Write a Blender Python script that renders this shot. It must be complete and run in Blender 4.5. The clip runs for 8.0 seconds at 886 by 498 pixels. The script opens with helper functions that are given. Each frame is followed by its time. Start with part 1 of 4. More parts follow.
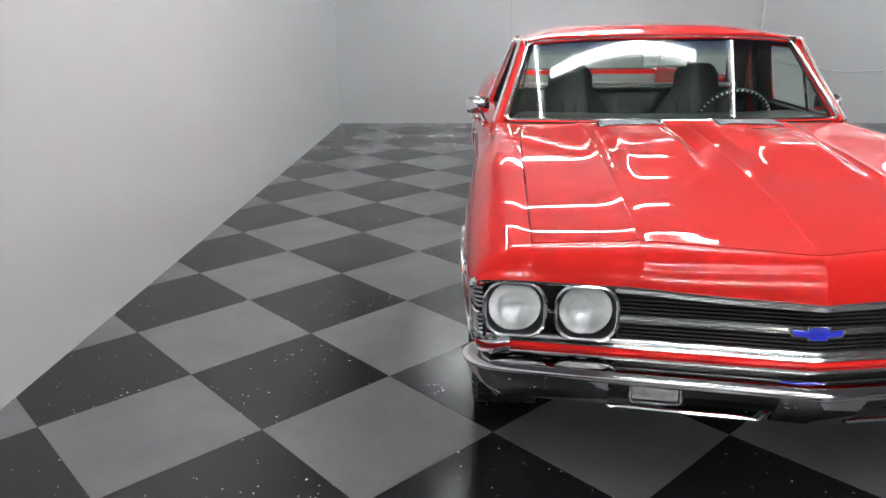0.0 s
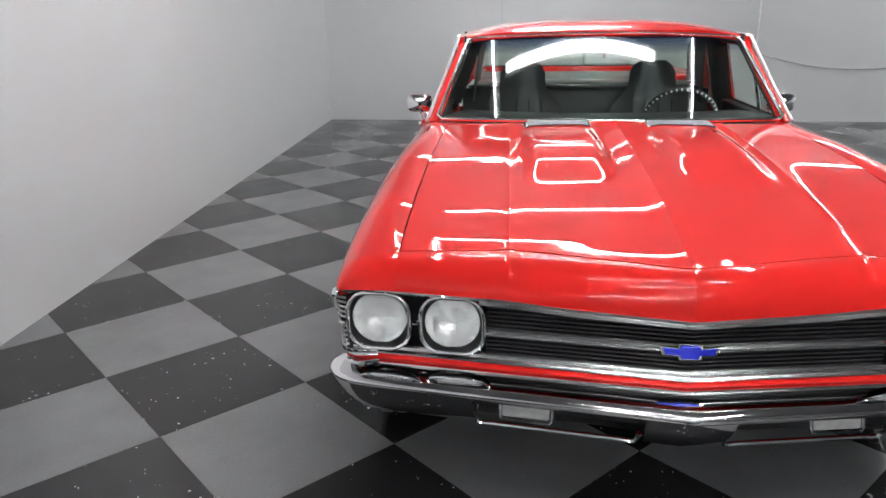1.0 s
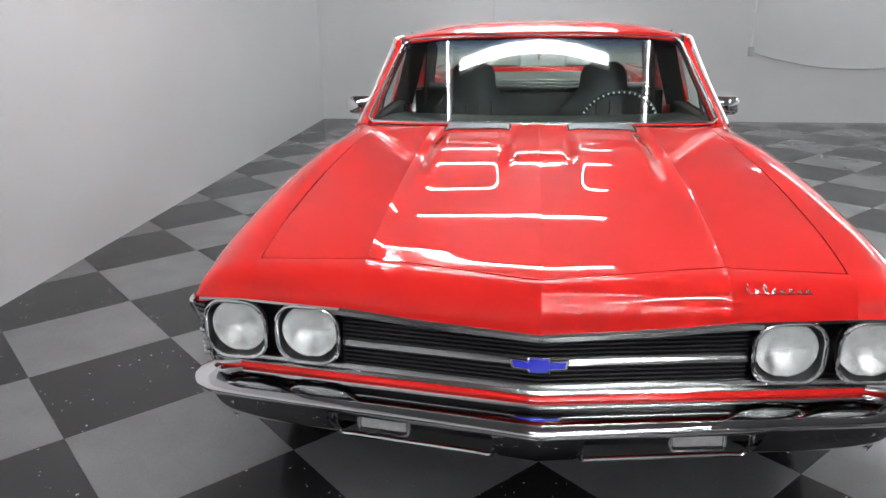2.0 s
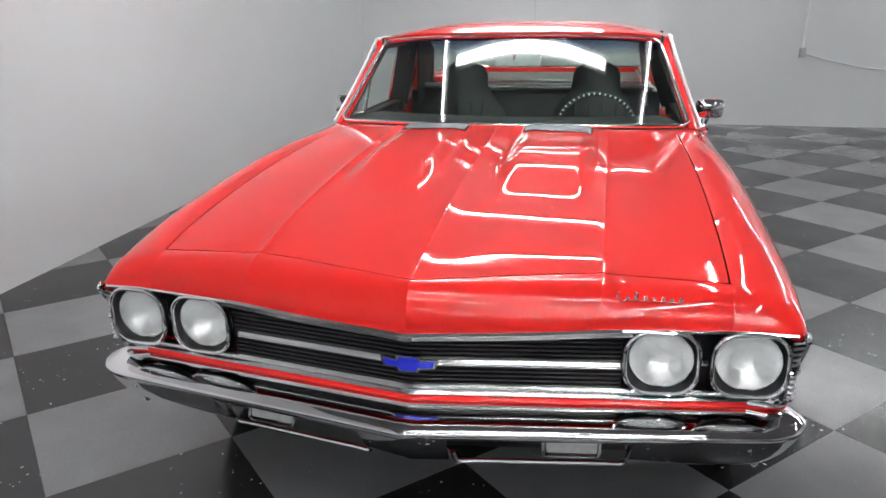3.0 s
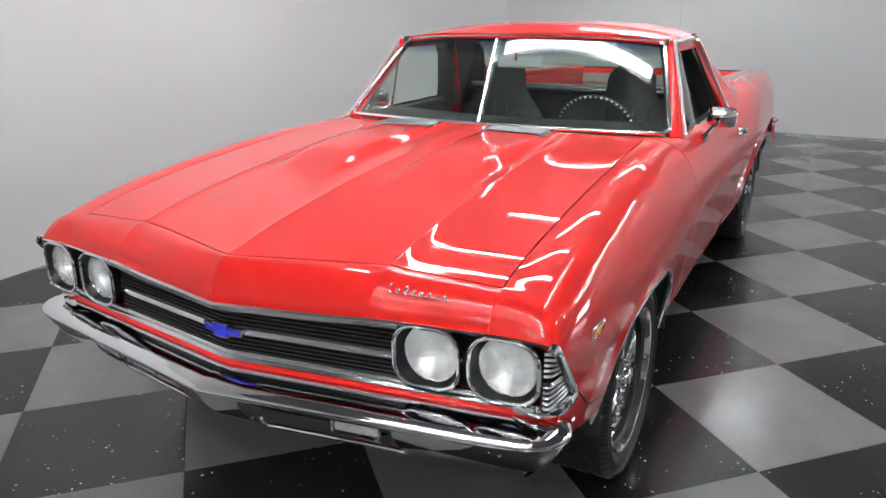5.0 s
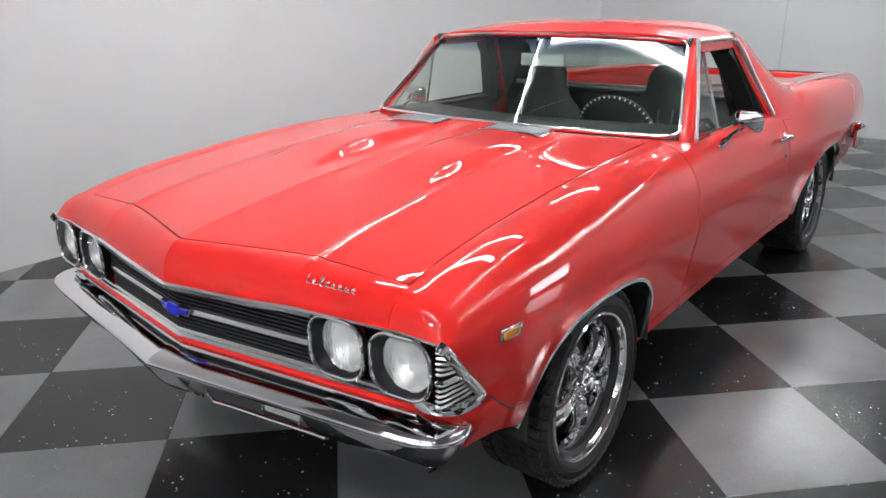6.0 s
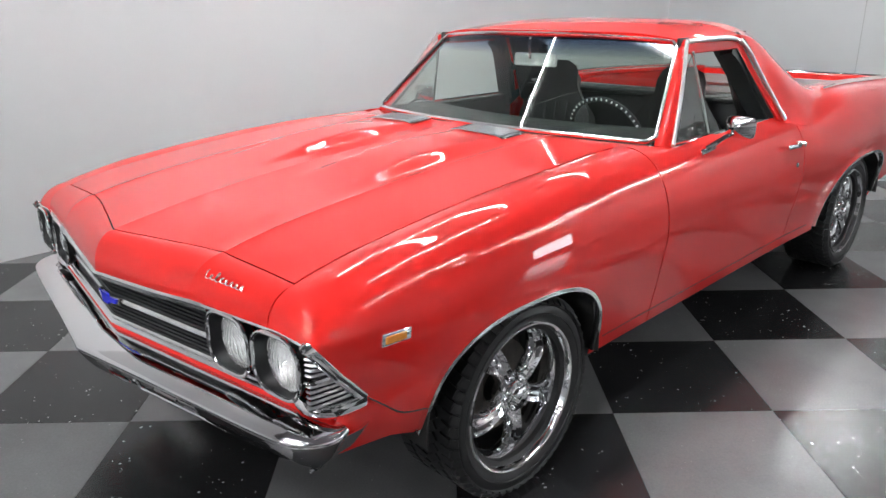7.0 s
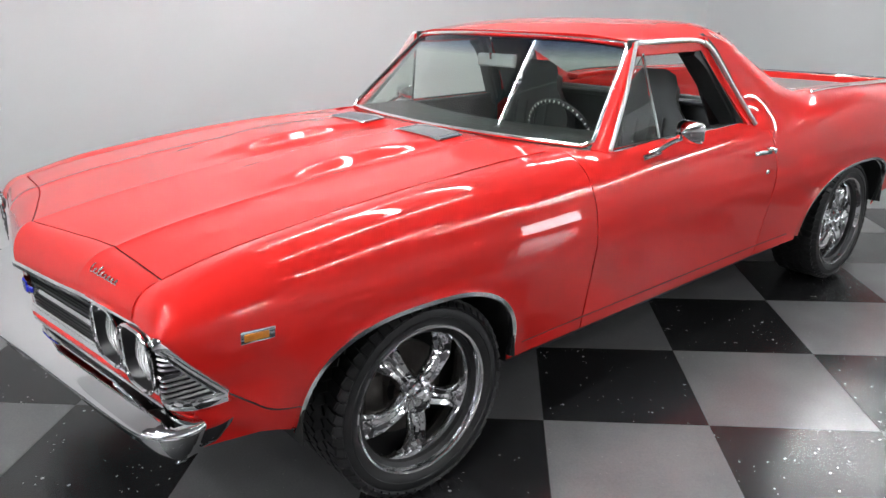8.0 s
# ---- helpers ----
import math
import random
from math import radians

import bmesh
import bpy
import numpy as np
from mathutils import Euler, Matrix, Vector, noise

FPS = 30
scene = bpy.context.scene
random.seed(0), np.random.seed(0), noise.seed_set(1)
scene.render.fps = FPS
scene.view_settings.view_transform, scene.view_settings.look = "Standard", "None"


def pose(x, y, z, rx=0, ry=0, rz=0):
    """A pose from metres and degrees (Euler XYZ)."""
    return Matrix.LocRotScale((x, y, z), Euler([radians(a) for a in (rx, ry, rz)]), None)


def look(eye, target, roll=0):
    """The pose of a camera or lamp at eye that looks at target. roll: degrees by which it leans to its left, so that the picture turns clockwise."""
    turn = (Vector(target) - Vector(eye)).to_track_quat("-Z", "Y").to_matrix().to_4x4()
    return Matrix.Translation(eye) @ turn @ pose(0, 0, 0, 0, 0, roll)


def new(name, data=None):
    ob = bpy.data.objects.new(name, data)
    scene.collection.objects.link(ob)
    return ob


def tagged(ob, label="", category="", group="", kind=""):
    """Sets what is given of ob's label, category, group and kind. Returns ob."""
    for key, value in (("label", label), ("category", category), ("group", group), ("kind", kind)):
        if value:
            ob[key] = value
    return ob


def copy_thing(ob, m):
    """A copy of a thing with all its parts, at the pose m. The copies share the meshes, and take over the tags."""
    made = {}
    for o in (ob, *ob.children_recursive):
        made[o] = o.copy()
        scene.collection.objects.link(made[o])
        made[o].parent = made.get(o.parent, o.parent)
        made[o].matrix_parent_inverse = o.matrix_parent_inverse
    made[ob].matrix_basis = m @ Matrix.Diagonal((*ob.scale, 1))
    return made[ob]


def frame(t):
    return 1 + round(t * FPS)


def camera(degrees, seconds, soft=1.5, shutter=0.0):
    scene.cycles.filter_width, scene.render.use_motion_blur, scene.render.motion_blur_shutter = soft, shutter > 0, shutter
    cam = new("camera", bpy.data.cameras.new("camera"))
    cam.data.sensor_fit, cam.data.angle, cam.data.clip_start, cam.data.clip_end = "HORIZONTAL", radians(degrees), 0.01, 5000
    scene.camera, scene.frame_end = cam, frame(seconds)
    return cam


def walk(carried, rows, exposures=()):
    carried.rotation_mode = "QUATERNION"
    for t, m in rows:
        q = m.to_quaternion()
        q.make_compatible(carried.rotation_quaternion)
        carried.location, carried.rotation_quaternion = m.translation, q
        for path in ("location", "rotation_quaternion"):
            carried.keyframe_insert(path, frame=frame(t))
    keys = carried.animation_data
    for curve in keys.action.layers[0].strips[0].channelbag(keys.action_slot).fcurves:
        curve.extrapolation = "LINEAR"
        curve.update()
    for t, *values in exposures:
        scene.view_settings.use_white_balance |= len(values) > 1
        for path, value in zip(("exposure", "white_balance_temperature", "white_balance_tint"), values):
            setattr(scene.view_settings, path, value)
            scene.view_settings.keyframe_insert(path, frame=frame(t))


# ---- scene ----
cam = camera(62.7, 8.0)
PATH = [
    (0, (-0.870, -1.793, 1.472), (-0.987, 0.107, 0.857), -0.76),
    (0.5, (-0.660, -1.725, 1.471), (-0.819, 0.170, 0.851), -0.65),
    (1, (-0.457, -1.661, 1.470), (-0.627, 0.231, 0.844), -0.70),
    (1.5, (-0.254, -1.616, 1.481), (-0.435, 0.274, 0.851), -0.73),
    (3, (0.434, -1.522, 1.478), (0.016, 0.330, 0.849), -0.87),
    (3.5, (0.676, -1.496, 1.477), (0.139, 0.325, 0.848), -0.92),
    (4, (0.910, -1.451, 1.476), (0.249, 0.330, 0.849), -0.96),
    (4.5, (1.148, -1.376, 1.476), (0.370, 0.357, 0.851), -0.77),
    (6, (1.799, -1.035, 1.479), (0.627, 0.456, 0.845), -0.56),
    (6.5, (1.972, -0.873, 1.476), (0.699, 0.533, 0.842), -0.56),
    (7, (2.139, -0.700, 1.480), (0.791, 0.632, 0.842), -0.61),
    (7.5, (2.299, -0.537, 1.481), (0.892, 0.733, 0.843), -0.59),
    (8, (2.463, -0.344, 1.496), (1.005, 0.861, 0.848), -0.51),
]
walk(cam, [(t, look(eye, target, roll)) for t, eye, target, roll in PATH], [(0, 1.25), (3, 1.26), (4.5, 1.33), (6, 1.40), (8, 1.50)])

# world, lamps and exposure
world = bpy.data.worlds.new("world")
world.use_nodes = True
scene.world = world
world.node_tree.nodes["Background"].inputs[0].default_value = (0.8, 0.85, 0.9, 1)
world.node_tree.nodes["Background"].inputs[1].default_value = 0.02
TUBE_GLOW, DIFFUSER_GLOW = 75.0, 16.0

# materials


def nodes_of(name):
    m = bpy.data.materials.new(name)
    m.use_nodes = True
    return m, m.node_tree.nodes, m.node_tree.links, m.node_tree.nodes["Principled BSDF"]


def mat(name, color, rough=0.5, metal=0.0, vary=0.08, scale=6.0, fine=90.0, bump=0.0, coat=0.0, rough_vary=0.0, each=0.0):
    """A surface with stains at one scale and grain at a finer one."""
    m, n, l, b = nodes_of(name)
    b.inputs["Metallic"].default_value = metal
    b.inputs["Coat Weight"].default_value = coat
    b.inputs["Coat Roughness"].default_value = 0.015
    b.inputs["Specular IOR Level"].default_value = 0.1 if coat >= 1 else 0.5
    co = n.new("ShaderNodeTexCoord")
    big, small = n.new("ShaderNodeTexNoise"), n.new("ShaderNodeTexNoise")
    big.inputs["Scale"].default_value, big.inputs["Detail"].default_value = scale, 4
    small.inputs["Scale"].default_value, small.inputs["Detail"].default_value = fine, 3
    l.new(co.outputs["Object"], big.inputs["Vector"])
    l.new(co.outputs["Object"], small.inputs["Vector"])
    mix = n.new("ShaderNodeMath")
    mix.operation = "MULTIPLY_ADD"
    mix.inputs[1].default_value = 0.4
    l.new(small.outputs["Fac"], mix.inputs[0])
    l.new(big.outputs["Fac"], mix.inputs[2])
    ramp = n.new("ShaderNodeValToRGB")
    ramp.color_ramp.elements[0].position, ramp.color_ramp.elements[1].position = 0.45, 0.95
    ramp.color_ramp.elements[0].color = (*[c * (1 - vary) for c in color], 1)
    ramp.color_ramp.elements[1].color = (*[min(1, c * (1 + vary)) for c in color], 1)
    l.new(mix.outputs[0], ramp.inputs[0])
    out = ramp.outputs[0]
    if each:
        info, hsv, span = n.new("ShaderNodeObjectInfo"), n.new("ShaderNodeHueSaturation"), n.new("ShaderNodeMapRange")
        span.inputs[3].default_value, span.inputs[4].default_value = 1 - each, 1 + each
        l.new(info.outputs["Random"], span.inputs[0])
        l.new(span.outputs[0], hsv.inputs["Value"])
        l.new(out, hsv.inputs["Color"])
        out = hsv.outputs[0]
    l.new(out, b.inputs["Base Color"])
    b.inputs["Roughness"].default_value = rough
    if rough_vary:
        span = n.new("ShaderNodeMapRange")
        span.inputs[1].default_value, span.inputs[2].default_value = 0.3, 0.7
        span.inputs[3].default_value, span.inputs[4].default_value = max(0.01, rough - rough_vary), rough + rough_vary
        l.new(big.outputs["Fac"], span.inputs[0])
        l.new(span.outputs[0], b.inputs["Roughness"])
    if bump:
        bp = n.new("ShaderNodeBump")
        bp.inputs["Strength"].default_value, bp.inputs["Distance"].default_value = 0.5, bump
        l.new(small.outputs["Fac"], bp.inputs["Height"])
        l.new(bp.outputs[0], b.inputs["Normal"])
    return m


def glow(name, color, strength):
    m, n, l, b = nodes_of(name)
    b.inputs["Base Color"].default_value = (0.8, 0.8, 0.8, 1)
    b.inputs["Emission Color"].default_value = (*color, 1)
    b.inputs["Emission Strength"].default_value = strength
    return m


def glass(name, tint, rough=0.0, band=None):
    """Clear sheet glass; band: a blue sun shade that fades out below that height."""
    m, n, l, b = nodes_of(name)
    n.remove(b)
    g, shine, mixed, fres = n.new("ShaderNodeBsdfRefraction"), n.new("ShaderNodeBsdfGlossy"), n.new("ShaderNodeMixShader"), n.new("ShaderNodeFresnel")
    g.inputs["Color"].default_value = (*tint, 1)
    g.inputs["Roughness"].default_value = rough
    shine.inputs["Roughness"].default_value = rough
    g.inputs["IOR"].default_value = fres.inputs[0].default_value = 1.5
    l.new(fres.outputs[0], mixed.inputs[0])
    l.new(g.outputs[0], mixed.inputs[1])
    l.new(shine.outputs[0], mixed.inputs[2])
    if band:
        co, sep, ramp = n.new("ShaderNodeTexCoord"), n.new("ShaderNodeSeparateXYZ"), n.new("ShaderNodeValToRGB")
        span = n.new("ShaderNodeMapRange")
        span.inputs[1].default_value, span.inputs[2].default_value = band
        l.new(co.outputs["Object"], sep.inputs[0])
        l.new(sep.outputs[2], span.inputs[0])
        l.new(span.outputs[0], ramp.inputs[0])
        ramp.color_ramp.elements[0].color = (*tint, 1)
        ramp.color_ramp.elements[1].color = (0.16, 0.24, 0.48, 1)
        l.new(ramp.outputs[0], g.inputs["Color"])
    l.new(mixed.outputs[0], n["Material Output"].inputs[0])
    return m


def tile_mat(name, color, fleck, amount, each):
    """Vinyl floor tile: flecks of chips, scuffs, each tile a little different."""
    m, n, l, b = nodes_of(name)
    co, info = n.new("ShaderNodeTexCoord"), n.new("ShaderNodeObjectInfo")
    shift = n.new("ShaderNodeVectorMath")
    shift.operation = "MULTIPLY_ADD"
    l.new(info.outputs["Random"], shift.inputs[0])
    shift.inputs[1].default_value = (37.0, 53.0, 11.0)
    l.new(co.outputs["Object"], shift.inputs[2])
    chips, keep, stain, grain = (n.new(k) for k in ("ShaderNodeTexVoronoi", "ShaderNodeTexNoise", "ShaderNodeTexNoise", "ShaderNodeTexNoise"))
    chips.inputs["Scale"].default_value, keep.inputs["Scale"].default_value = 33.0, 9.0
    stain.inputs["Scale"].default_value, stain.inputs["Detail"].default_value = 3.0, 5
    grain.inputs["Scale"].default_value, grain.inputs["Detail"].default_value = 140.0, 2
    warp, wn = n.new("ShaderNodeVectorMath"), n.new("ShaderNodeTexNoise")
    wn.inputs["Scale"].default_value = 60.0
    warp.operation = "MULTIPLY_ADD"
    warp.inputs[1].default_value = (0.02, 0.02, 0.02)
    l.new(shift.outputs[0], wn.inputs["Vector"])
    l.new(wn.outputs["Color"], warp.inputs[0])
    l.new(shift.outputs[0], warp.inputs[2])
    l.new(warp.outputs[0], chips.inputs["Vector"])
    for k in (keep, stain, grain):
        l.new(shift.outputs[0], k.inputs["Vector"])
    less = n.new("ShaderNodeMath")
    less.operation = "LESS_THAN"
    size = n.new("ShaderNodeMapRange")
    size.inputs[1].default_value, size.inputs[2].default_value = 0.36, 0.75
    size.inputs[3].default_value, size.inputs[4].default_value = 0.0, amount
    l.new(keep.outputs["Fac"], size.inputs[0])
    l.new(chips.outputs["Distance"], less.inputs[0])
    l.new(size.outputs[0], less.inputs[1])
    base = n.new("ShaderNodeValToRGB")
    base.color_ramp.elements[0].position, base.color_ramp.elements[1].position = 0.35, 0.7
    base.color_ramp.elements[0].color = (*[c * 0.86 for c in color], 1)
    base.color_ramp.elements[1].color = (*[c * 1.14 for c in color], 1)
    add = n.new("ShaderNodeMath")
    add.operation = "MULTIPLY_ADD"
    add.inputs[1].default_value = 0.35
    l.new(grain.outputs["Fac"], add.inputs[0])
    half = n.new("ShaderNodeMath")
    half.operation = "MULTIPLY"
    half.inputs[1].default_value = 0.65
    l.new(stain.outputs["Fac"], half.inputs[0])
    l.new(half.outputs[0], add.inputs[2])
    l.new(add.outputs[0], base.inputs[0])
    hsv, span = n.new("ShaderNodeHueSaturation"), n.new("ShaderNodeMapRange")
    span.inputs[3].default_value, span.inputs[4].default_value = 1 - each, 1 + each
    l.new(info.outputs["Random"], span.inputs[0])
    l.new(span.outputs[0], hsv.inputs["Value"])
    l.new(base.outputs[0], hsv.inputs["Color"])
    mix = n.new("ShaderNodeMix")
    mix.data_type = "RGBA"
    l.new(less.outputs[0], mix.inputs[0])
    l.new(hsv.outputs[0], mix.inputs[6])
    mix.inputs[7].default_value = (*fleck, 1)
    l.new(mix.outputs[2], b.inputs["Base Color"])
    rr = n.new("ShaderNodeMapRange")
    rr.inputs[1].default_value, rr.inputs[2].default_value = 0.3, 0.7
    rr.inputs[3].default_value, rr.inputs[4].default_value = 0.16, 0.27
    l.new(stain.outputs["Fac"], rr.inputs[0])
    l.new(rr.outputs[0], b.inputs["Roughness"])
    bp = n.new("ShaderNodeBump")
    bp.inputs["Strength"].default_value, bp.inputs["Distance"].default_value = 0.25, 0.0015
    l.new(stain.outputs["Fac"], bp.inputs["Height"])
    l.new(bp.outputs[0], b.inputs["Normal"])
    return m


PAINT = mat("red_paint", (0.78, 0.016, 0.013), 0.5, 0.0, 0.03, 3.0, 300.0, 0.0, 1.0)
CHROME = mat("chrome", (0.86, 0.86, 0.87), 0.05, 1.0, 0.02, 8.0, 120.0, 0.0, 0.0, 0.02)
WHEEL_CHROME = mat("cast_chrome", (0.93, 0.93, 0.94), 0.05, 1.0, 0.02, 8.0, 17.0, 0.016)
TRIM = mat("windscreen_trim", (0.88, 0.88, 0.88), 0.16, 1.0, 0.04, 8.0, 120.0)
POLISHED = mat("polished_trim", (0.92, 0.92, 0.92), 0.33, 1.0, 0.02, 8.0, 120.0)
VENT = mat("silver_vent", (0.26, 0.265, 0.28), 0.48, 0.3, 0.08, 30.0, 260.0, 0.0004)
SATIN = mat("satin_metal", (0.62, 0.62, 0.63), 0.28, 1.0, 0.05, 20.0, 200.0)
BLACK = mat("black_paint", (0.012, 0.012, 0.013), 0.35, 0.0, 0.2, 12.0, 150.0, 0.0003)
GRILLE = mat("grille_black", (0.02, 0.02, 0.022), 0.28, 0.0, 0.2, 12.0, 150.0)
RUBBER = mat("tyre_rubber", (0.024, 0.024, 0.025), 0.5, 0.0, 0.25, 14.0, 180.0, 0.0006)
VINYL = mat("black_vinyl", (0.022, 0.023, 0.023), 0.45, 0.0, 0.2, 10.0, 400.0, 0.0006)
BRIGHT = mat("bright_trim", (0.75, 0.75, 0.74), 0.25, 0.0, 0.06, 30.0, 200.0, 0.0, 0.5)
GREYTRIM = mat("grey_trim", (0.35, 0.35, 0.35), 0.4, 0.0, 0.08, 10.0, 200.0)
HEADLINER = mat("dark_headliner", (0.03, 0.03, 0.03), 0.8, 0.0, 0.15, 10.0, 300.0, 0.0008)
BLUE = mat("blue_enamel", (0.02, 0.03, 0.65), 0.2, 0.0, 0.05, 30.0, 200.0, 0.0, 0.8)
AMBER = mat("amber_lens", (0.75, 0.25, 0.03), 0.2, 0.0, 0.1, 60.0, 300.0, 0.0004, 0.6)
LENS_WHITE = mat("clear_ribbed_lens", (0.55, 0.55, 0.54), 0.15, 0.0, 0.12, 60.0, 240.0, 0.001, 0.8)
REFLECTOR = mat("lamp_reflector", (0.97, 0.97, 0.96), 0.22, 1.0, 0.1, 30.0, 24.0, 0.014)
UNDER = mat("underbody", (0.018, 0.018, 0.018), 0.7, 0.0, 0.2, 6.0, 60.0, 0.001)
BRAKE = mat("cast_iron", (0.12, 0.11, 0.1), 0.5, 0.7, 0.25, 20.0, 150.0, 0.0005)
WINDSCREEN = glass("windscreen_glass", (0.86, 0.91, 0.88), 0.0, (1.26, 1.36))
SIDE_GLASS = glass("side_glass", (0.90, 0.93, 0.91))
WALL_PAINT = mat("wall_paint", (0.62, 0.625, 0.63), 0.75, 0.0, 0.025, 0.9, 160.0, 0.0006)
# tones of unseen walls and ceiling: their brightness in reflections is put into colour
MID_TONE = mat("grey_wall_tone", (0.22, 0.22, 0.225), 0.8, 0.0, 0.03, 1.0, 140.0, 0.0006)
UPPER_TONE = mat("upper_wall_tone", (0.42, 0.42, 0.425), 0.85, 0.0, 0.03, 1.2, 120.0, 0.0006)
DARK_TONE = mat("dark_upper_tone", (0.12, 0.12, 0.125), 0.85, 0.0, 0.03, 1.2, 120.0, 0.0006)
SUBFLOOR = mat("subfloor", (0.05, 0.05, 0.05), 0.8, 0.0, 0.2, 2.0, 40.0)
DARK_TILE = tile_mat("dark_tile", (0.018, 0.018, 0.019), (0.48, 0.48, 0.48), 0.195, 0.10)
GREY_TILE = tile_mat("grey_tile", (0.178, 0.178, 0.18), (0.25, 0.25, 0.25), 0.14, 0.05)
DIFFUSER = glow("lit_diffuser", (0.96, 0.98, 1.0), DIFFUSER_GLOW)
TUBE = glow("fluorescent_tube", (0.96, 0.98, 1.0), TUBE_GLOW)
WHITE_METAL = mat("white_enamel", (0.78, 0.78, 0.77), 0.4, 0.0, 0.04, 6.0, 120.0)
GREY_PLASTIC = mat("grey_plastic", (0.42, 0.42, 0.42), 0.5, 0.0, 0.06, 20.0, 200.0)

# shaping tools


def thing(name, label, category, group=""):
    return tagged(new(name), label, category, group)


def part(name, bm, material, parent, label="", sharp=35):
    bmesh.ops.recalc_face_normals(bm, faces=bm.faces)
    me = bpy.data.meshes.new(name)
    bm.to_mesh(me)
    bm.free()
    for p in me.polygons:
        p.use_smooth = True
    me.set_sharp_from_angle(angle=radians(sharp))
    me.materials.append(material)
    ob = new(name, me)
    ob.parent = parent
    return tagged(ob, label)


def line(*pairs):
    """A smooth monotone curve through (place, value) pairs, held flat beyond its ends."""
    xs, ys = np.array([p[0] for p in pairs], float), np.array([p[1] for p in pairs], float)
    h, dl = np.diff(xs), np.diff(ys) / np.diff(xs)
    d = np.zeros(len(xs))
    for i in range(1, len(xs) - 1):
        if dl[i - 1] * dl[i] > 0:
            w1, w2 = 2 * h[i] + h[i - 1], h[i] + 2 * h[i - 1]
            d[i] = (w1 + w2) / (w1 / dl[i - 1] + w2 / dl[i])
    d[0], d[-1] = dl[0], dl[-1]

    def at(x):
        x = min(max(x, xs[0]), xs[-1])
        i = min(int(np.searchsorted(xs, x, "right")) - 1, len(h) - 1)
        s = (x - xs[i]) / h[i]
        return float(ys[i] * (1 + 2 * s) * (1 - s) ** 2 + h[i] * d[i] * s * (1 - s) ** 2 + ys[i + 1] * s * s * (3 - 2 * s) + h[i] * d[i + 1] * s * s * (s - 1))
    return at


def smooth_path(pts, n, closed=False):
    """Catmull-Rom points through pts."""
    p = [Vector(q) for q in pts]
    k = len(p)
    out = []
    spans = k if closed else k - 1
    for i in range(spans):
        a, b, c, d = (p[(i + j) % k] if closed else p[min(max(i + j, 0), k - 1)] for j in (-1, 0, 1, 2))
        for j in range(n):
            s = j / n
            out.append(0.5 * (2 * b + (c - a) * s + (2 * a - 5 * b + 4 * c - d) * s * s + (3 * b - a - 3 * c + d) * s ** 3))
    if not closed:
        out.append(p[-1])
    return out


def ease(a, b, x):
    s = min(max((x - a) / (b - a), 0), 1)
    return s * s * (3 - 2 * s)


def sheet(fn, us, vs, thick=0.0, core=(0, 2.4, 0.55)):
    """A skin over fn(u, v), with thickness on the side of a core point."""
    g = np.array([[fn(u, v) for v in vs] for u in us], float)
    du, dv = np.gradient(g, axis=0), np.gradient(g, axis=1)
    nrm = np.cross(du, dv)
    nrm /= np.maximum(np.linalg.norm(nrm, axis=2, keepdims=True), 1e-9)
    bm = bmesh.new()
    nu, nv = len(us), len(vs)
    outer = [[bm.verts.new(g[i, j]) for j in range(nv)] for i in range(nu)]
    for i in range(nu - 1):
        for j in range(nv - 1):
            bm.faces.new((outer[i][j], outer[i + 1][j], outer[i + 1][j + 1], outer[i][j + 1]))
    if thick:
        away = g - np.array(core)
        side = 1 if (nrm * away).sum() > 0 else -1
        inn = g - nrm * thick * side
        inner = [[bm.verts.new(inn[i, j]) for j in range(nv)] for i in range(nu)]
        for i in range(nu - 1):
            for j in range(nv - 1):
                bm.faces.new((inner[i][j + 1], inner[i + 1][j + 1], inner[i + 1][j], inner[i][j]))
        ring = [(i, 0) for i in range(nu)] + [(nu - 1, j) for j in range(1, nv)] + [(i, nv - 1) for i in range(nu - 2, -1, -1)] + [(0, j) for j in range(nv - 2, 0, -1)]
        for (a, b), (c, d) in zip(ring, ring[1:] + ring[:1]):
            bm.faces.new((outer[a][b], outer[c][d], inner[c][d], inner[a][b]))
    return bm


def steps(a, b, n):
    return [a + (b - a) * i / (n - 1) for i in range(n)]


def sweep(path, section, up=(0, 0, 1), closed=False, bm=None, scale=None):
    """Section points (out, up) carried along a path; out is to the right of the way ahead."""
    bm = bm or bmesh.new()
    path = [Vector(p) for p in path]
    n = len(path)
    up = Vector(up)
    rings = []
    for i, p in enumerate(path):
        ahead = (path[(i + 1) % n] - path[i - 1]) if closed else (path[min(i + 1, n - 1)] - path[max(i - 1, 0)])
        ahead.normalize()
        out = ahead.cross(up)
        if out.length < 1e-6:
            out = Vector((1, 0, 0))
        out.normalize()
        top = out.cross(ahead)
        k = scale(i / max(n - 1, 1)) if scale else 1.0
        rings.append([bm.verts.new(p + out * a * k + top * b * k) for a, b in section])
    m = len(section)
    for i in range(n if closed else n - 1):
        r, s = rings[i], rings[(i + 1) % n]
        for j in range(m):
            bm.faces.new((r[j], r[(j + 1) % m], s[(j + 1) % m], s[j]))
    if not closed:
        bm.faces.new(rings[0])
        bm.faces.new(rings[-1][::-1])
    return bm


def circle(r, n=10, squash=1.0):
    return [(r * math.cos(2 * math.pi * i / n), squash * r * math.sin(2 * math.pi * i / n)) for i in range(n)]


def tube(path, r, n=8, closed=False, bm=None, squash=1.0, up=(0.05, 0.03, 1), scale=None):
    return sweep(path, circle(r, n, squash), up, closed, bm, scale)


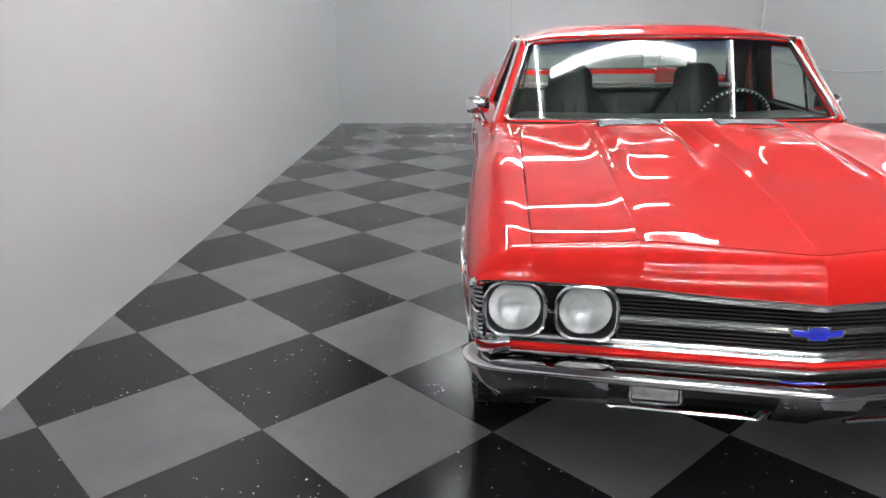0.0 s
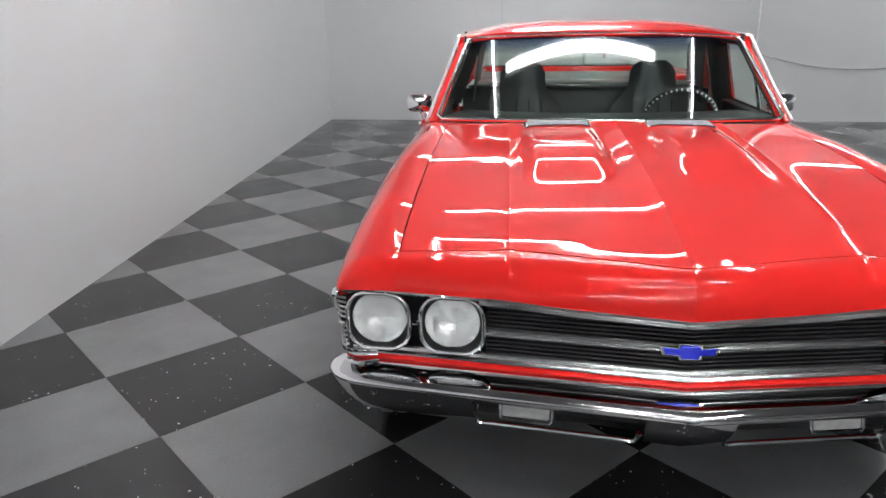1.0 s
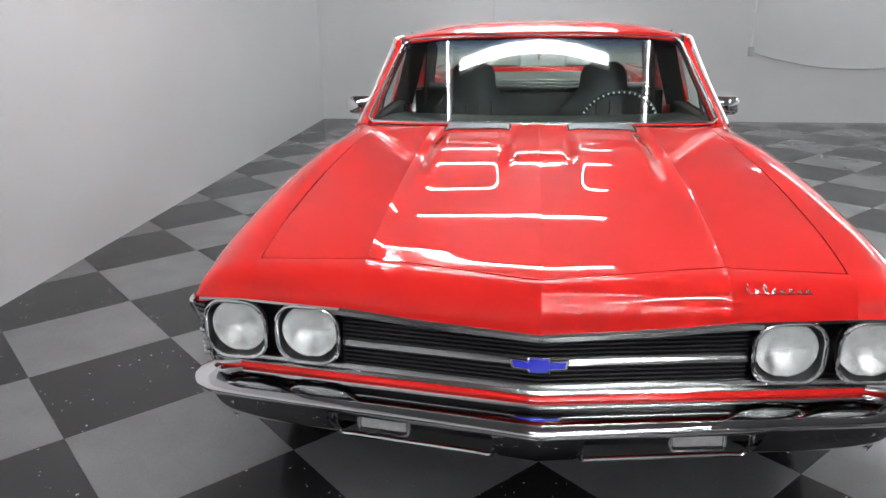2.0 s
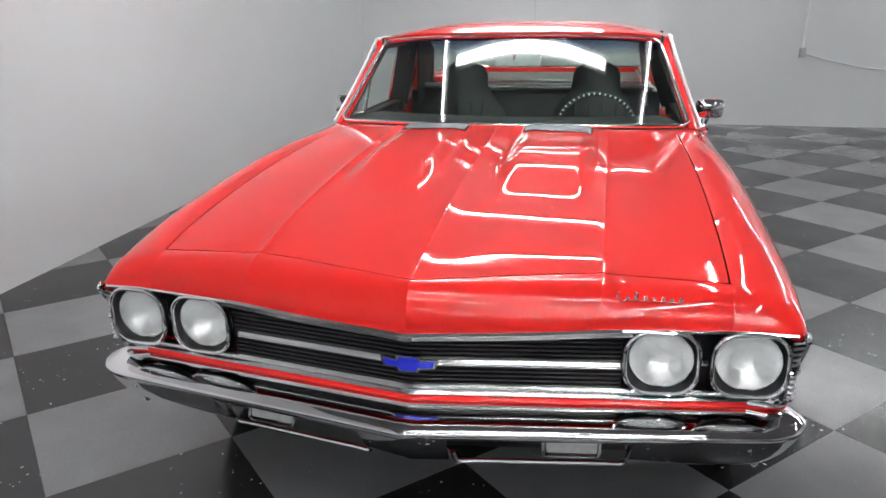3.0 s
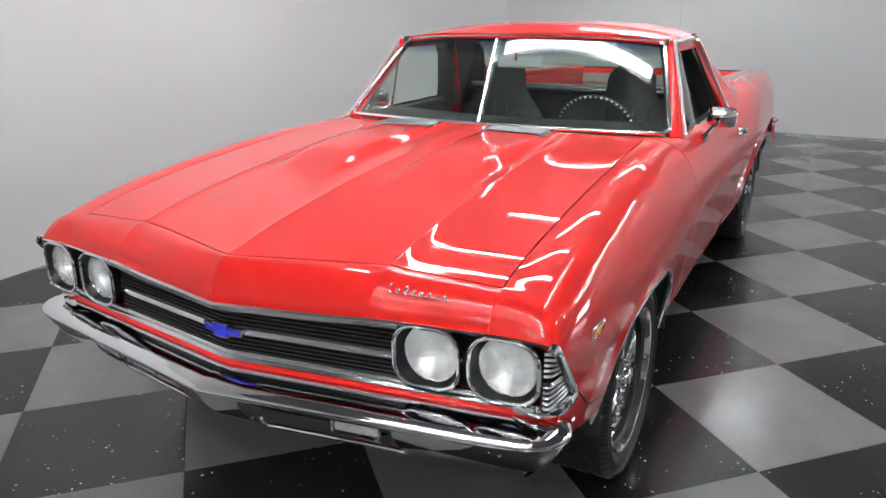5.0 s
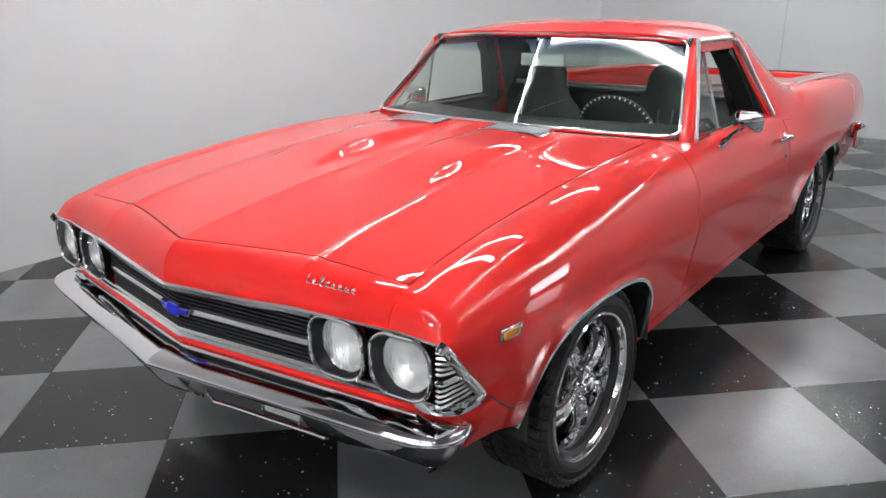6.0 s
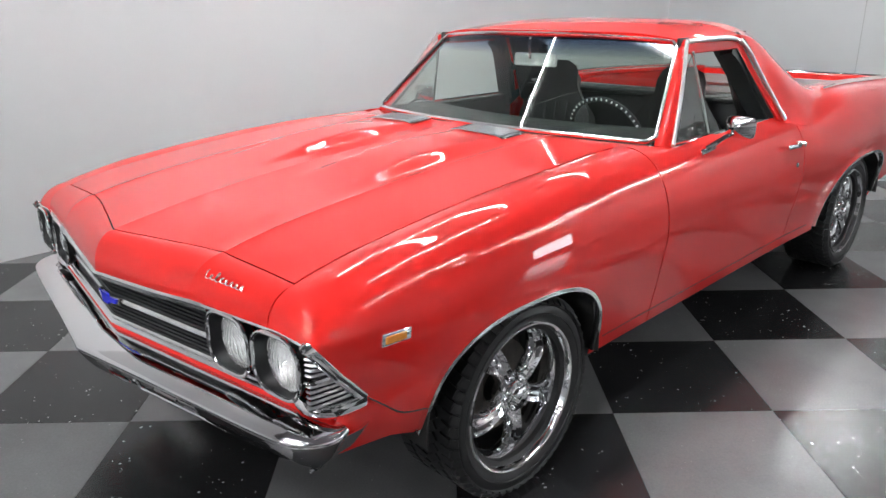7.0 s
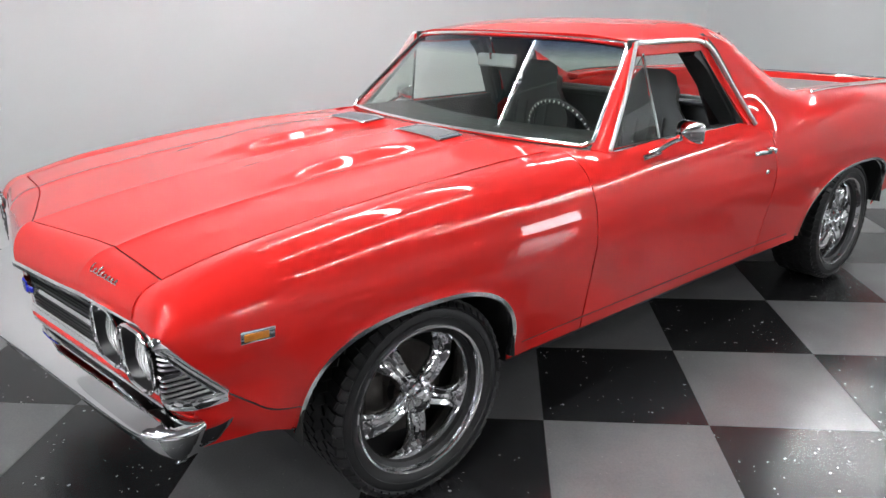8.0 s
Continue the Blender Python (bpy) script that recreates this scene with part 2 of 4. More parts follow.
def lathe(profile, n=48, m=None, bm=None, closed=True):
    """Profile points (radius, along x) turned about the x axis, then set by m."""
    bm = bm or bmesh.new()
    m = m or Matrix()
    rings = []
    for k in range(n):
        a = 2 * math.pi * k / n
        rings.append([bm.verts.new(m @ Vector((x, r * math.cos(a), r * math.sin(a)))) for r, x in profile])
    c = len(profile)
    for k in range(n):
        r, s = rings[k], rings[(k + 1) % n]
        for j in range(c if closed else c - 1):
            bm.faces.new((r[j], r[(j + 1) % c], s[(j + 1) % c], s[j]))
    return bm


def block(size, at=(0, 0, 0), bevel=0.0, seg=2, m=None, bm=None):
    """A box of that size centred at a place, with rounded edges."""
    own = bmesh.new()
    bmesh.ops.create_cube(own, size=1)
    bmesh.ops.scale(own, vec=size, verts=own.verts)
    if bevel:
        bmesh.ops.bevel(own, geom=own.edges, offset=bevel, segments=seg, affect="EDGES", profile=0.5)
    bmesh.ops.transform(own, matrix=Matrix.Translation(at) @ (m or Matrix()), verts=own.verts)
    if bm is None:
        return own
    join(bm, own)
    return bm


def join(bm, other):
    me = bpy.data.meshes.new("join")
    other.to_mesh(me)
    other.free()
    bm.from_mesh(me)
    bpy.data.meshes.remove(me)
    return bm


def rounded_rect(w, h, r, n=6):
    pts = []
    for cx, cy, a0 in ((w / 2 - r, h / 2 - r, 0), (-w / 2 + r, h / 2 - r, 90), (-w / 2 + r, -h / 2 + r, 180), (w / 2 - r, -h / 2 + r, 270)):
        for i in range(n + 1):
            a = radians(a0 + 90 * i / n)
            pts.append((cx + r * math.cos(a), cy + r * math.sin(a)))
    return pts


def plate(outline, to3d, thick, bm=None):
    """A slab with that outline; to3d(a, b, depth) sets its points."""
    bm = bm or bmesh.new()
    front = [bm.verts.new(to3d(a, b, 0.0)) for a, b in outline]
    back = [bm.verts.new(to3d(a, b, thick)) for a, b in outline]
    bm.faces.new(front)
    bm.faces.new(back[::-1])
    for i in range(len(outline)):
        j = (i + 1) % len(outline)
        bm.faces.new((front[i], front[j], back[j], back[i]))
    return bm

# the showroom


def structure(name, bm, material, label):
    return tagged(part(name, bm, material, None, label), kind="structure")


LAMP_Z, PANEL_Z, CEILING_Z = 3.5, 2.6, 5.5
SLANT = math.degrees(math.atan(0.0198))
floor = structure("floor", block((16.0, 21.0, 0.2), (3.6, -0.7, -0.106)), SUBFLOOR, "dark subfloor under the checkered vinyl tiles")
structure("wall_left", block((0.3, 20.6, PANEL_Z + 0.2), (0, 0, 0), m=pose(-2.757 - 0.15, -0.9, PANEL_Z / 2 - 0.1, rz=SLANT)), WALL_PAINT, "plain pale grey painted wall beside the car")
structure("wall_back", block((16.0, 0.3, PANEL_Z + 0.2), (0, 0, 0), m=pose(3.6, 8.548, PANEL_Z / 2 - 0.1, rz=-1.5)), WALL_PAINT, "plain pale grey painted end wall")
# unseen; lighter tone stands in for a better lit wall in the windscreen
structure("wall_left_upper", block((0.3, 20.6, CEILING_Z - PANEL_Z), (0, 0, 0), m=pose(-2.757 - 0.17, -0.9, (CEILING_Z + PANEL_Z) / 2, rz=SLANT)), UPPER_TONE, "unseen plain upper wall, its tone set for reflections")
# unseen; dark tone keeps the hood's rear reflection deep red
structure("wall_back_upper", block((16.0, 0.3, CEILING_Z - PANEL_Z), (0, 0, 0), m=pose(3.6, 8.568, (CEILING_Z + PANEL_Z) / 2, rz=-1.5)), DARK_TONE, "unseen plain upper wall, its tone set for reflections")
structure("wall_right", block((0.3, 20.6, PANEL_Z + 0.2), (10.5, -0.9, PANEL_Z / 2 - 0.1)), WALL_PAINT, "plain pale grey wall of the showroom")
structure("wall_right_upper", block((0.3, 20.6, CEILING_Z - PANEL_Z), (10.52, -0.9, (CEILING_Z + PANEL_Z) / 2)), UPPER_TONE, "plain grey wall above the lower wall")
# unseen; dark tone keeps the bumper's reflections dark
structure("wall_front", block((16.0, 0.3, PANEL_Z + 0.2), (3.6, -10.5, PANEL_Z / 2 - 0.1)), MID_TONE, "unseen plain front wall, toned dark for the chrome")
structure("wall_front_upper", block((16.0, 0.3, CEILING_Z - PANEL_Z), (3.6, -10.52, (CEILING_Z + PANEL_Z) / 2)), UPPER_TONE, "plain grey wall above the lower wall")
structure("ceiling", block((16.0, 21.0, 0.2), (3.6, -0.7, CEILING_Z + 0.1)), DARK_TONE, "grey showroom ceiling")


def strip_light():
    """A ceiling batten with one bare tube, 2 m long along x."""
    top = thing("ceiling_light", "white metal batten with one lit fluorescent tube, on rods", "ceiling light", "fluorescent ceiling lights")
    part("housing", block((2.04, 0.10, 0.05), (0, 0, -0.035), 0.008), WHITE_METAL, top)
    part("tube", tube([(-0.99, 0, -0.085), (0.99, 0, -0.085)], 0.008, 10), TUBE, top, "lit white fluorescent tube")
    for x in (-1.0, 1.0):
        part("rod", tube([(x * 0.7, 0, -0.01), (x * 0.7, 0, CEILING_Z - LAMP_Z + 0.02)], 0.006, 6), WHITE_METAL, top)
        part("end_cap", block((0.03, 0.07, 0.05), (x, 0, -0.082), 0.004), WHITE_METAL, top)
    return top


def wide_light():
    """A broad fitting with a white diffuser, 2 m long along x."""
    top = thing("diffuser_light", "broad white ceiling light with a lit diffuser", "ceiling light", "diffuser ceiling lights")
    part("housing", block((2.00, 0.18, 0.05), (0, 0, -0.025), 0.008), WHITE_METAL, top)
    part("diffuser", block((1.94, 0.105, 0.05), (0, 0, -0.070), 0.02, 3), DIFFUSER, top, "lit white diffuser")
    for x in (-0.6, 0.6):
        part("rod", tube([(x, 0, -0.01), (x, 0, CEILING_Z - LAMP_Z + 0.02)], 0.006, 6), WHITE_METAL, top)
    return top


wide_light().matrix_basis = pose(-0.06, 2.14, LAMP_Z)
first = strip_light()
first.matrix_basis = pose(-0.2, 4.6, LAMP_Z)
# the last two are unseen fill, added for the right wall and floor
SPOTS = [(-1.2, 2.1, 90), (1.45, 2.1, 90), (4.1, 2.8, 90), (5.4, 5.4, 90), (9.4, 2.0, 90), (1.7, -1.7, 90)]
# tubes beyond y = -4 are unseen fill, added to brighten the nose
SPOTS += [(-0.2, 3.0, 0), (0.4, -1.0, 0), (0.4, -2.3, 0), (1.6, -3.6, 0), (1.6, -6.2, 0), (2.7, -4.7, 0), (-0.4, -6.4, 0), (0.4, -8.4, 0)]
# more added front fill, out of view
SPOTS += [(2.6, -8.0, 0), (3.2, -6.6, 0), (-0.8, -7.6, 0)]
# unseen tubes added to brighten the end wall
SPOTS += [(5.6, 7.9, 0), (5.6, 7.0, 0), (-0.7, 7.9, 0), (0.1, 7.6, 0), (4.0, 7.9, 0)]
for x, y, turn in SPOTS:
    copy_thing(first, pose(x, y, LAMP_Z, 0, 0, turn))

# the car: nose at y = 0, tail at y = 5.1, its own left side at +x
car = thing("car", "glossy red coupe pickup with chrome bumper and wheels, on tiles", "car")

# lines of the bodyside, along y
top_x = line((0.10, 0.742), (0.2, 0.742), (1.0, 0.735), (1.56, 0.722), (2.2, 0.730), (2.8, 0.738), (3.3, 0.740), (5.1, 0.72))
cut_x = line((1.60, 0.70), (1.62, 0.745), (1.80, 0.812), (2.2, 0.818), (2.78, 0.826), (3.0, 0.815), (3.3, 0.792), (4.4, 0.80), (5.1, 0.78))
top_line = line((0.182, 0.851), (0.22, 0.862), (0.35, 0.889), (0.5, 0.910), (0.75, 0.938), (1.0, 0.958), (1.57, 0.981), (2.2, 0.987), (2.7, 0.988), (3.0, 1.003), (3.3, 1.033), (3.6, 1.046), (4.4, 1.026), (5.1, 1.0))


def top_z(y):
    """Height of the hood edge, rounded over at the nose."""
    if y >= 0.182:
        return top_line(y)
    s = min((0.182 - y) / 0.082, 1.0)
    return 0.768 + (0.851 - 0.768) * (1 - s ** 1.8) ** (1 / 1.8)

wide_x = line((0.10, 0.912), (0.3, 0.933), (0.6, 0.945), (1.0, 0.950), (1.6, 0.943), (2.2, 0.937), (2.8, 0.945), (3.5, 0.965), (4.3, 0.958), (5.1, 0.905))
wide_z = line((0.10, 0.70), (0.4, 0.70), (1.6, 0.69), (2.8, 0.71), (3.5, 0.75), (5.1, 0.75))
low_x = line((0.10, 0.884), (0.4, 0.910), (1.0, 0.920), (1.6, 0.910), (2.8, 0.910), (3.5, 0.932), (5.1, 0.87))
sill_x = line((0.10, 0.81), (0.4, 0.868), (0.8, 0.884), (1.6, 0.884), (2.8, 0.886), (3.5, 0.905), (5.1, 0.83))


round_n = line((0.10, 3.2), (0.30, 2.9), (0.6, 2.6), (1.6, 2.55), (2.4, 2.5), (3.2, 2.3), (5.1, 2.4))
side_n = line((0.10, 3.0), (0.30, 2.4), (0.6, 2.15), (5.1, 2.1))


def profile(y):
    """Bodyside section: a rounded crown from the hood or belt edge to the widest line, then down to the sill."""
    tx, tz, wx, wz, n, q = top_x(y), top_z(y), wide_x(y), wide_z(y), round_n(y), side_n(y)
    crown = 0.044 * ease(0.15, 0.5, y) * (1 - ease(1.15, 1.59, y))
    pts = []
    for i in range(41):
        a = 0.5 * math.pi * i / 40
        s = math.sin(a) ** (2 / n)
        pts.append((tx + (wx - tx) * s, crown * s * (1 - s) + wz + (tz - wz) * max(math.cos(a), 0.0) ** (2 / q)))
    edge = cut_x(y) if y > 1.6 else 0.0
    if edge > tx:
        pts = [p for p in pts if p[0] >= edge]
        s = (edge - tx) / (wx - tx)
        pts = [(edge, wz + (tz - wz) * (1 - s ** n) ** (1 / q))] + pts
    low = [(wx, wz), (low_x(y) * 0.5 + wx * 0.5 + 0.004, 0.60), (low_x(y), 0.48), (sill_x(y), 0.33), (sill_x(y) - 0.012, 0.27)]
    run = smooth_path([(wx - 0.004, wz + 0.12, 0)] + [(p, q, 0) for p, q in low], 8)[8:]
    return pts, [(p.x, p.y) for p in run[1:]]


def cut_profile(y, bottom, n_top, n_low):
    """The section above a lower edge, evenly spaced: first down to the widest line, then below it."""
    pts, under = profile(y)
    under = [pts[-1]] + under
    low = [p for p in under if p[1] > bottom]
    nxt = under[min(len(low), len(under) - 1)]
    prv = low[-1] if low else under[0]
    if prv[1] > bottom and prv[1] - nxt[1] > 1e-6:
        s = (prv[1] - bottom) / (prv[1] - nxt[1])
        low.append((prv[0] + s * (nxt[0] - prv[0]), bottom))

    def spread(q, n):
        q = np.array(q)
        run = np.concatenate([[0], np.cumsum(np.linalg.norm(np.diff(q, axis=0), axis=1))])
        at = np.linspace(0, run[-1], n)
        return list(zip(np.interp(at, run, q[:, 0]), np.interp(at, run, q[:, 1])))
    return spread(pts, n_top) + spread(low, n_low)[1:]


def arch(y, mid, half, top, foot, power=2.6):
    """Height of a wheel opening's edge over y, or the foot outside it."""
    s = abs(y - mid) / half
    return foot + (top - foot) * (1 - s ** power) ** (1 / power) if s < 1 else foot


FRONT_ARCH, REAR_ARCH = (0.834, 0.402, 0.672, 0.36), (3.745, 0.50, 0.672, 0.36)
front_foot = line((0.10, 0.44), (0.30, 0.435), (0.432, 0.40))


def front_edge(z):
    """The fender's leading edge leans back from the lamp brow to the bezel's tip."""
    if z > 0.583:
        return 0.10 if z > 0.763 else 0.10 + 0.153 * (0.763 - z) / 0.18
    return 0.253 - 0.085 * min((0.583 - z) / 0.02, 1.0)


def bottom_at(y):
    a, b = FRONT_ARCH, REAR_ARCH
    if a[0] - a[1] < y < a[0] + a[1]:
        return arch(y, *a)
    if b[0] - b[1] < y < b[0] + b[1]:
        return arch(y, *b)
    if y <= a[0] - a[1]:
        return front_foot(y)
    return 0.335 if y < 4.3 else 0.40


def around(a, b, mid, half, n):
    """Steps from a to b, closer together towards the ends of a wheel opening."""
    lo, hi = mid - half, mid + half
    inner = [mid - half * math.cos(math.pi * i / (n - 1)) for i in range(n)]
    return steps(a, lo - 0.002, 12) + inner + steps(hi + 0.002, b, 12)


NT, NL = 30, 16


def bodyside(name, ys, sx, label, lead=False):
    cache = {}

    def fn(y, k):
        if y not in cache:
            cache[y] = cut_profile(y, bottom_at(y), NT, NL)
        x, z = cache[y][k]
        yy = y
        if lead and y < 0.43:
            a = (y - 0.10) / 0.33
            yy = front_edge(z) * (1 - a) + 0.43 * a
        return (sx * x, yy, z)
    return part(name, sheet(fn, ys, range(NT + NL - 1), 0.004), PAINT, car, label, 50)


def arch_curve(spec, sx, out=0.0):
    mid, half, top, foot = spec
    pts = []
    for i in range(49):
        y = mid - half * math.cos(math.pi * i / 48)
        z = bottom_at(min(max(y, mid - half + 1e-4), mid + half - 1e-4))
        if i in (0, 48):
            z = foot + 0.0
        x = cut_profile(y, z, 4, 6)[-1][0]
        pts.append((sx * (x + out), y, z))
    if spec is FRONT_ARCH:
        pts[0] = (pts[0][0], pts[0][1] - 0.006, 0.405)
    return pts


for sx in (1, -1):
    fender = bodyside("front_fender", [0.10, 0.108, 0.118, 0.13, 0.145, 0.165, 0.19, 0.22, 0.26, 0.31, 0.37] + around(0.40, 1.614, FRONT_ARCH[0], FRONT_ARCH[1], 41), sx, "", True)
    door = bodyside("door", steps(1.620, 2.868, 30), sx, "")
    quarter = bodyside("quarter_panel", around(2.874, 5.08, REAR_ARCH[0], REAR_ARCH[1], 41), sx, "")
    for spec, owner in ((FRONT_ARCH, fender), (REAR_ARCH, quarter)):
        part("arch_moulding", sweep(arch_curve(spec, sx, 0.002), [(-0.008, -0.008), (0.006, -0.008), (0.009, 0.0), (0.006, 0.013), (-0.008, 0.015)], (sx, 0, 0.1)), TRIM, owner, "bright chrome wheel arch moulding")
        # inner wheel housing
        mid, half, top, foot = spec
        rim = [(mid - (half + 0.0) * math.cos(math.pi * i / 24), foot + (top + 0.015 - foot) * math.sin(math.pi * i / 24) ** 0.7) for i in range(25)]
        part("wheel_housing", sheet(lambda i, x: (sx * x, rim[i][0], rim[i][1]), range(25), (0.925, 0.75, 0.55), 0.004), UNDER, owner, "black inner wheel housing")
        part("housing_wall", plate([(p[0], p[1]) for p in rim], lambda a, b, t: (sx * (0.56 + t), a, b), 0.004), UNDER, owner)

    # dark seam of the lower fender corner
    def skin(y, z):
        side = profile(y)[1][::-1]
        return float(np.interp(z, [q[1] for q in side], [q[0] for q in side]))
    seam = [(0.252, 0.588), (0.298, 0.549), (0.359, 0.500), (0.427, 0.478), (0.470, 0.474)]
    part("fender_seam", tube(smooth_path([(sx * (skin(y, z) - 0.001), y, z) for y, z in seam], 5), 0.0024, 6), UNDER, fender, "dark seam above the lower fender corner")
    sill = [(sx * (skin(y, 0.385) - 0.0005), y, 0.385) for y in steps(1.30, 3.15, 12)]
    part("sill_seam", tube(sill, 0.0022, 6), UNDER, door, "dark seam along the sill")

# hood and nose
seam_y = line((0, 0.050), (0.2, 0.106), (0.43, 0.160), (0.742, 0.182))
seam_mid_z = line((0.05, 0.860), (0.10, 0.8705), (0.15, 0.8797), (0.3, 0.904), (0.6, 0.938), (1.0, 0.970), (1.5, 1.003))


def hood_z(x, y):
    ax = abs(x)
    mid, edge = seam_mid_z(y) + 0.006 * ease(0.1, 0.7, y), top_line(y) - 0.28 * max(0.0, 0.182 - y)
    k = 0.80 * (ax / 0.742) + 0.20 * (ax / 0.742) ** 4
    z = mid * (1 - k) + edge * k
    z += 0.0052 * math.exp(-abs(ax - 0.446) / 0.020) + 0.0022 * math.exp(-ax / 0.022)
    # twin bulges that run back to the vents
    rise = 0.033 * ease(0.56, 0.98, y) * (1 - 0.55 * ease(1.05, 1.42, y))
    z += rise * ease(0.085, 0.15, ax) * (1 - ease(0.35, 0.415, ax)) * (1 - ease(1.470, 1.498, y) * 0.85)
    return z


def hood_end(x):
    return 1.500 + 0.075 * (abs(x) / 0.73) ** 2


def hood_at(x, s):
    w = min(abs(x), 0.742)
    y0, y1 = seam_y(w), hood_end(x)
    y = y0 + 0.004 + (y1 - y0 - 0.004) * s
    edge = top_x(y) - 0.004
    xx = x / 0.738 * edge
    return (xx, y, hood_z(xx, y))


half_xs = sorted(set(round(v, 4) for v in steps(0, 0.738, 47) + [0.446 + d for d in (-0.04, -0.024, -0.016, -0.010, -0.005, -0.002, 0, 0.002, 0.005, 0.010, 0.016, 0.024, 0.04)] + [0.003, 0.008, 0.024, 0.040]))
HOOD_XS = [-v for v in half_xs[:0:-1]] + half_xs
hood = part("hood", sheet(hood_at, HOOD_XS, steps(0, 1, 90), 0.004), PAINT, car, "", 55)

lip_y = lambda x: -0.016 + 0.122 * min(abs(x), 0.78) / 0.78
lip_z = line((0, 0.750), (0.3, 0.758), (0.5, 0.768), (0.742, 0.768))


def nose_at(x, s):
    w = abs(x)
    y0, y1 = seam_y(w), lip_y(x)
    z0, z1 = hood_z(x, y0), lip_z(w)
    n = 1.8
    a = 0.5 * math.pi * s
    y = y0 + (y1 - y0) * math.sin(a) ** (2 / n)
    z = z1 + (z0 - z1) * max(math.cos(a), 0.0) ** (2 / n)
    return (x, y - 0.004 * math.sin(math.pi * s), z)


nose = part("nose_panel", sheet(nose_at, [-0.743] + HOOD_XS + [0.743], steps(0, 1, 26), 0.004), PAINT, car, "", 55)

# front panel strip under the grille
half_strip = smooth_path([(0.889, 0.290, 0.566), (0.890, 0.235, 0.566), (0.882, 0.180, 0.566), (0.855, 0.152, 0.566), (0.80, 0.140, 0.566), (0.40, 0.081, 0.566), (0, 0.022, 0.566)], 8)
strip_path = [(-p.x, p.y, p.z) for p in half_strip] + [tuple(p) for p in half_strip[-2::-1]]
part("lower_front_panel", sweep(strip_path, [(-0.004, 0.013), (0.008, 0.011), (0.016, 0.006), (0.019, -0.001), (0.017, -0.008), (0.009, -0.014), (-0.05, -0.015), (-0.05, 0.013)]), PAINT, car)

# cabin
ws_low = lambda x: (x, 1.602 + 0.148 * (abs(x) / 0.785) ** 2.0, 0.992 - 0.012 * (abs(x) / 0.785) ** 2)
ws_top = lambda x: (x, 2.005 + 0.108 * (abs(x) / 0.655) ** 2.0, 1.350 - 0.024 * (abs(x) / 0.655) ** 2.2)


def windscreen_at(s, v):
    a, b = Vector(ws_low(0.785 * s)), Vector(ws_top(0.655 * s))
    p = a.lerp(b, v)
    p += Vector((0, -0.6, 0.8)) * 0.002 * math.sin(math.pi * v)
    return p


part("windscreen", sheet(windscreen_at, steps(-1, 1, 41), steps(0, 1, 16), 0.005), WINDSCREEN, car, "clear windscreen with a green tint").visible_shadow = False
rim = [windscreen_at(s, 0) for s in steps(-0.965, 0.965, 31)] + [windscreen_at(1, v) for v in steps(0.05, 0.95, 12)] + [windscreen_at(s, 1) for s in steps(0.965, -0.965, 31)] + [windscreen_at(-1, v) for v in steps(0.95, 0.05, 12)]
part("windscreen_moulding", tube([Vector(p) + Vector((0, -0.004, 0.004)) for p in rim], 0.0082, 8, True), TRIM, car, "thin chrome moulding round the windscreen")

SAIL_TOP = smooth_path([(0.708, 2.545, 1.340), (0.700, 2.65, 1.331), (0.696, 2.76, 1.304), (0.696, 2.88, 1.260), (0.700, 3.04, 1.190), (0.715, 3.20, 1.113), (0.745, 3.34, 1.058), (0.786, 3.44, 1.036)], 12)
roof_mid = line((2.02, 1.366), (2.12, 1.384), (2.3, 1.404), (2.5, 1.410), (2.75, 1.400), (2.88, 1.380))
roof_half = line((2.10, 0.698), (2.3, 0.712), (2.545, 0.708), (2.65, 0.700), (2.76, 0.696), (2.88, 0.696))
roof_edge = line((2.02, 1.338), (2.12, 1.334), (2.4, 1.338), (2.545, 1.340), (2.65, 1.331), (2.76, 1.304), (2.88, 1.260))


def roof_at(s, v):
    w = abs(s)
    y0 = 1.998 + 0.105 * w ** 2.0
    y = y0 + (2.875 - y0) * v
    half = 0.662 + (roof_half(max(y, 2.10)) - 0.662) * ease(0.0, 0.10, v)
    fall = w ** (3.2 + 3.0 * ease(2.5, 2.85, y))
    z = roof_mid(y) * (1 - fall) + roof_edge(y) * fall
    return (s * half, y, z)


roof = part("roof", sheet(roof_at, steps(-1, 1, 61), steps(0, 1, 36), 0.03), PAINT, car, "", 60)

# cowl between hood and glass
part("cowl", sheet(lambda s, v: (s * (0.735 + 0.06 * v), (hood_end(0.735 * s) - 0.03) * (1 - v) + (ws_low(0.785 * s)[1] + 0.01) * v, (0.985 - 0.01 * s * s) * (1 - v) + (ws_low(0.785 * s)[2] - 0.012) * v), steps(-1, 1, 31), steps(0, 1, 4), 0.004), PAINT, car)

foot_x = line((0, 0.866), (0.35, 0.902), (0.65, 0.885), (1, 0.800))


def crown_at(y, x):
    """Height of the rounded upper bodyside over y at a distance from the middle."""
    s = (x - top_x(y)) / (wide_x(y) - top_x(y))
    return wide_z(y) + (top_z(y) - wide_z(y)) * (1 - max(s, 0.0) ** round_n(y)) ** (1 / side_n(y))


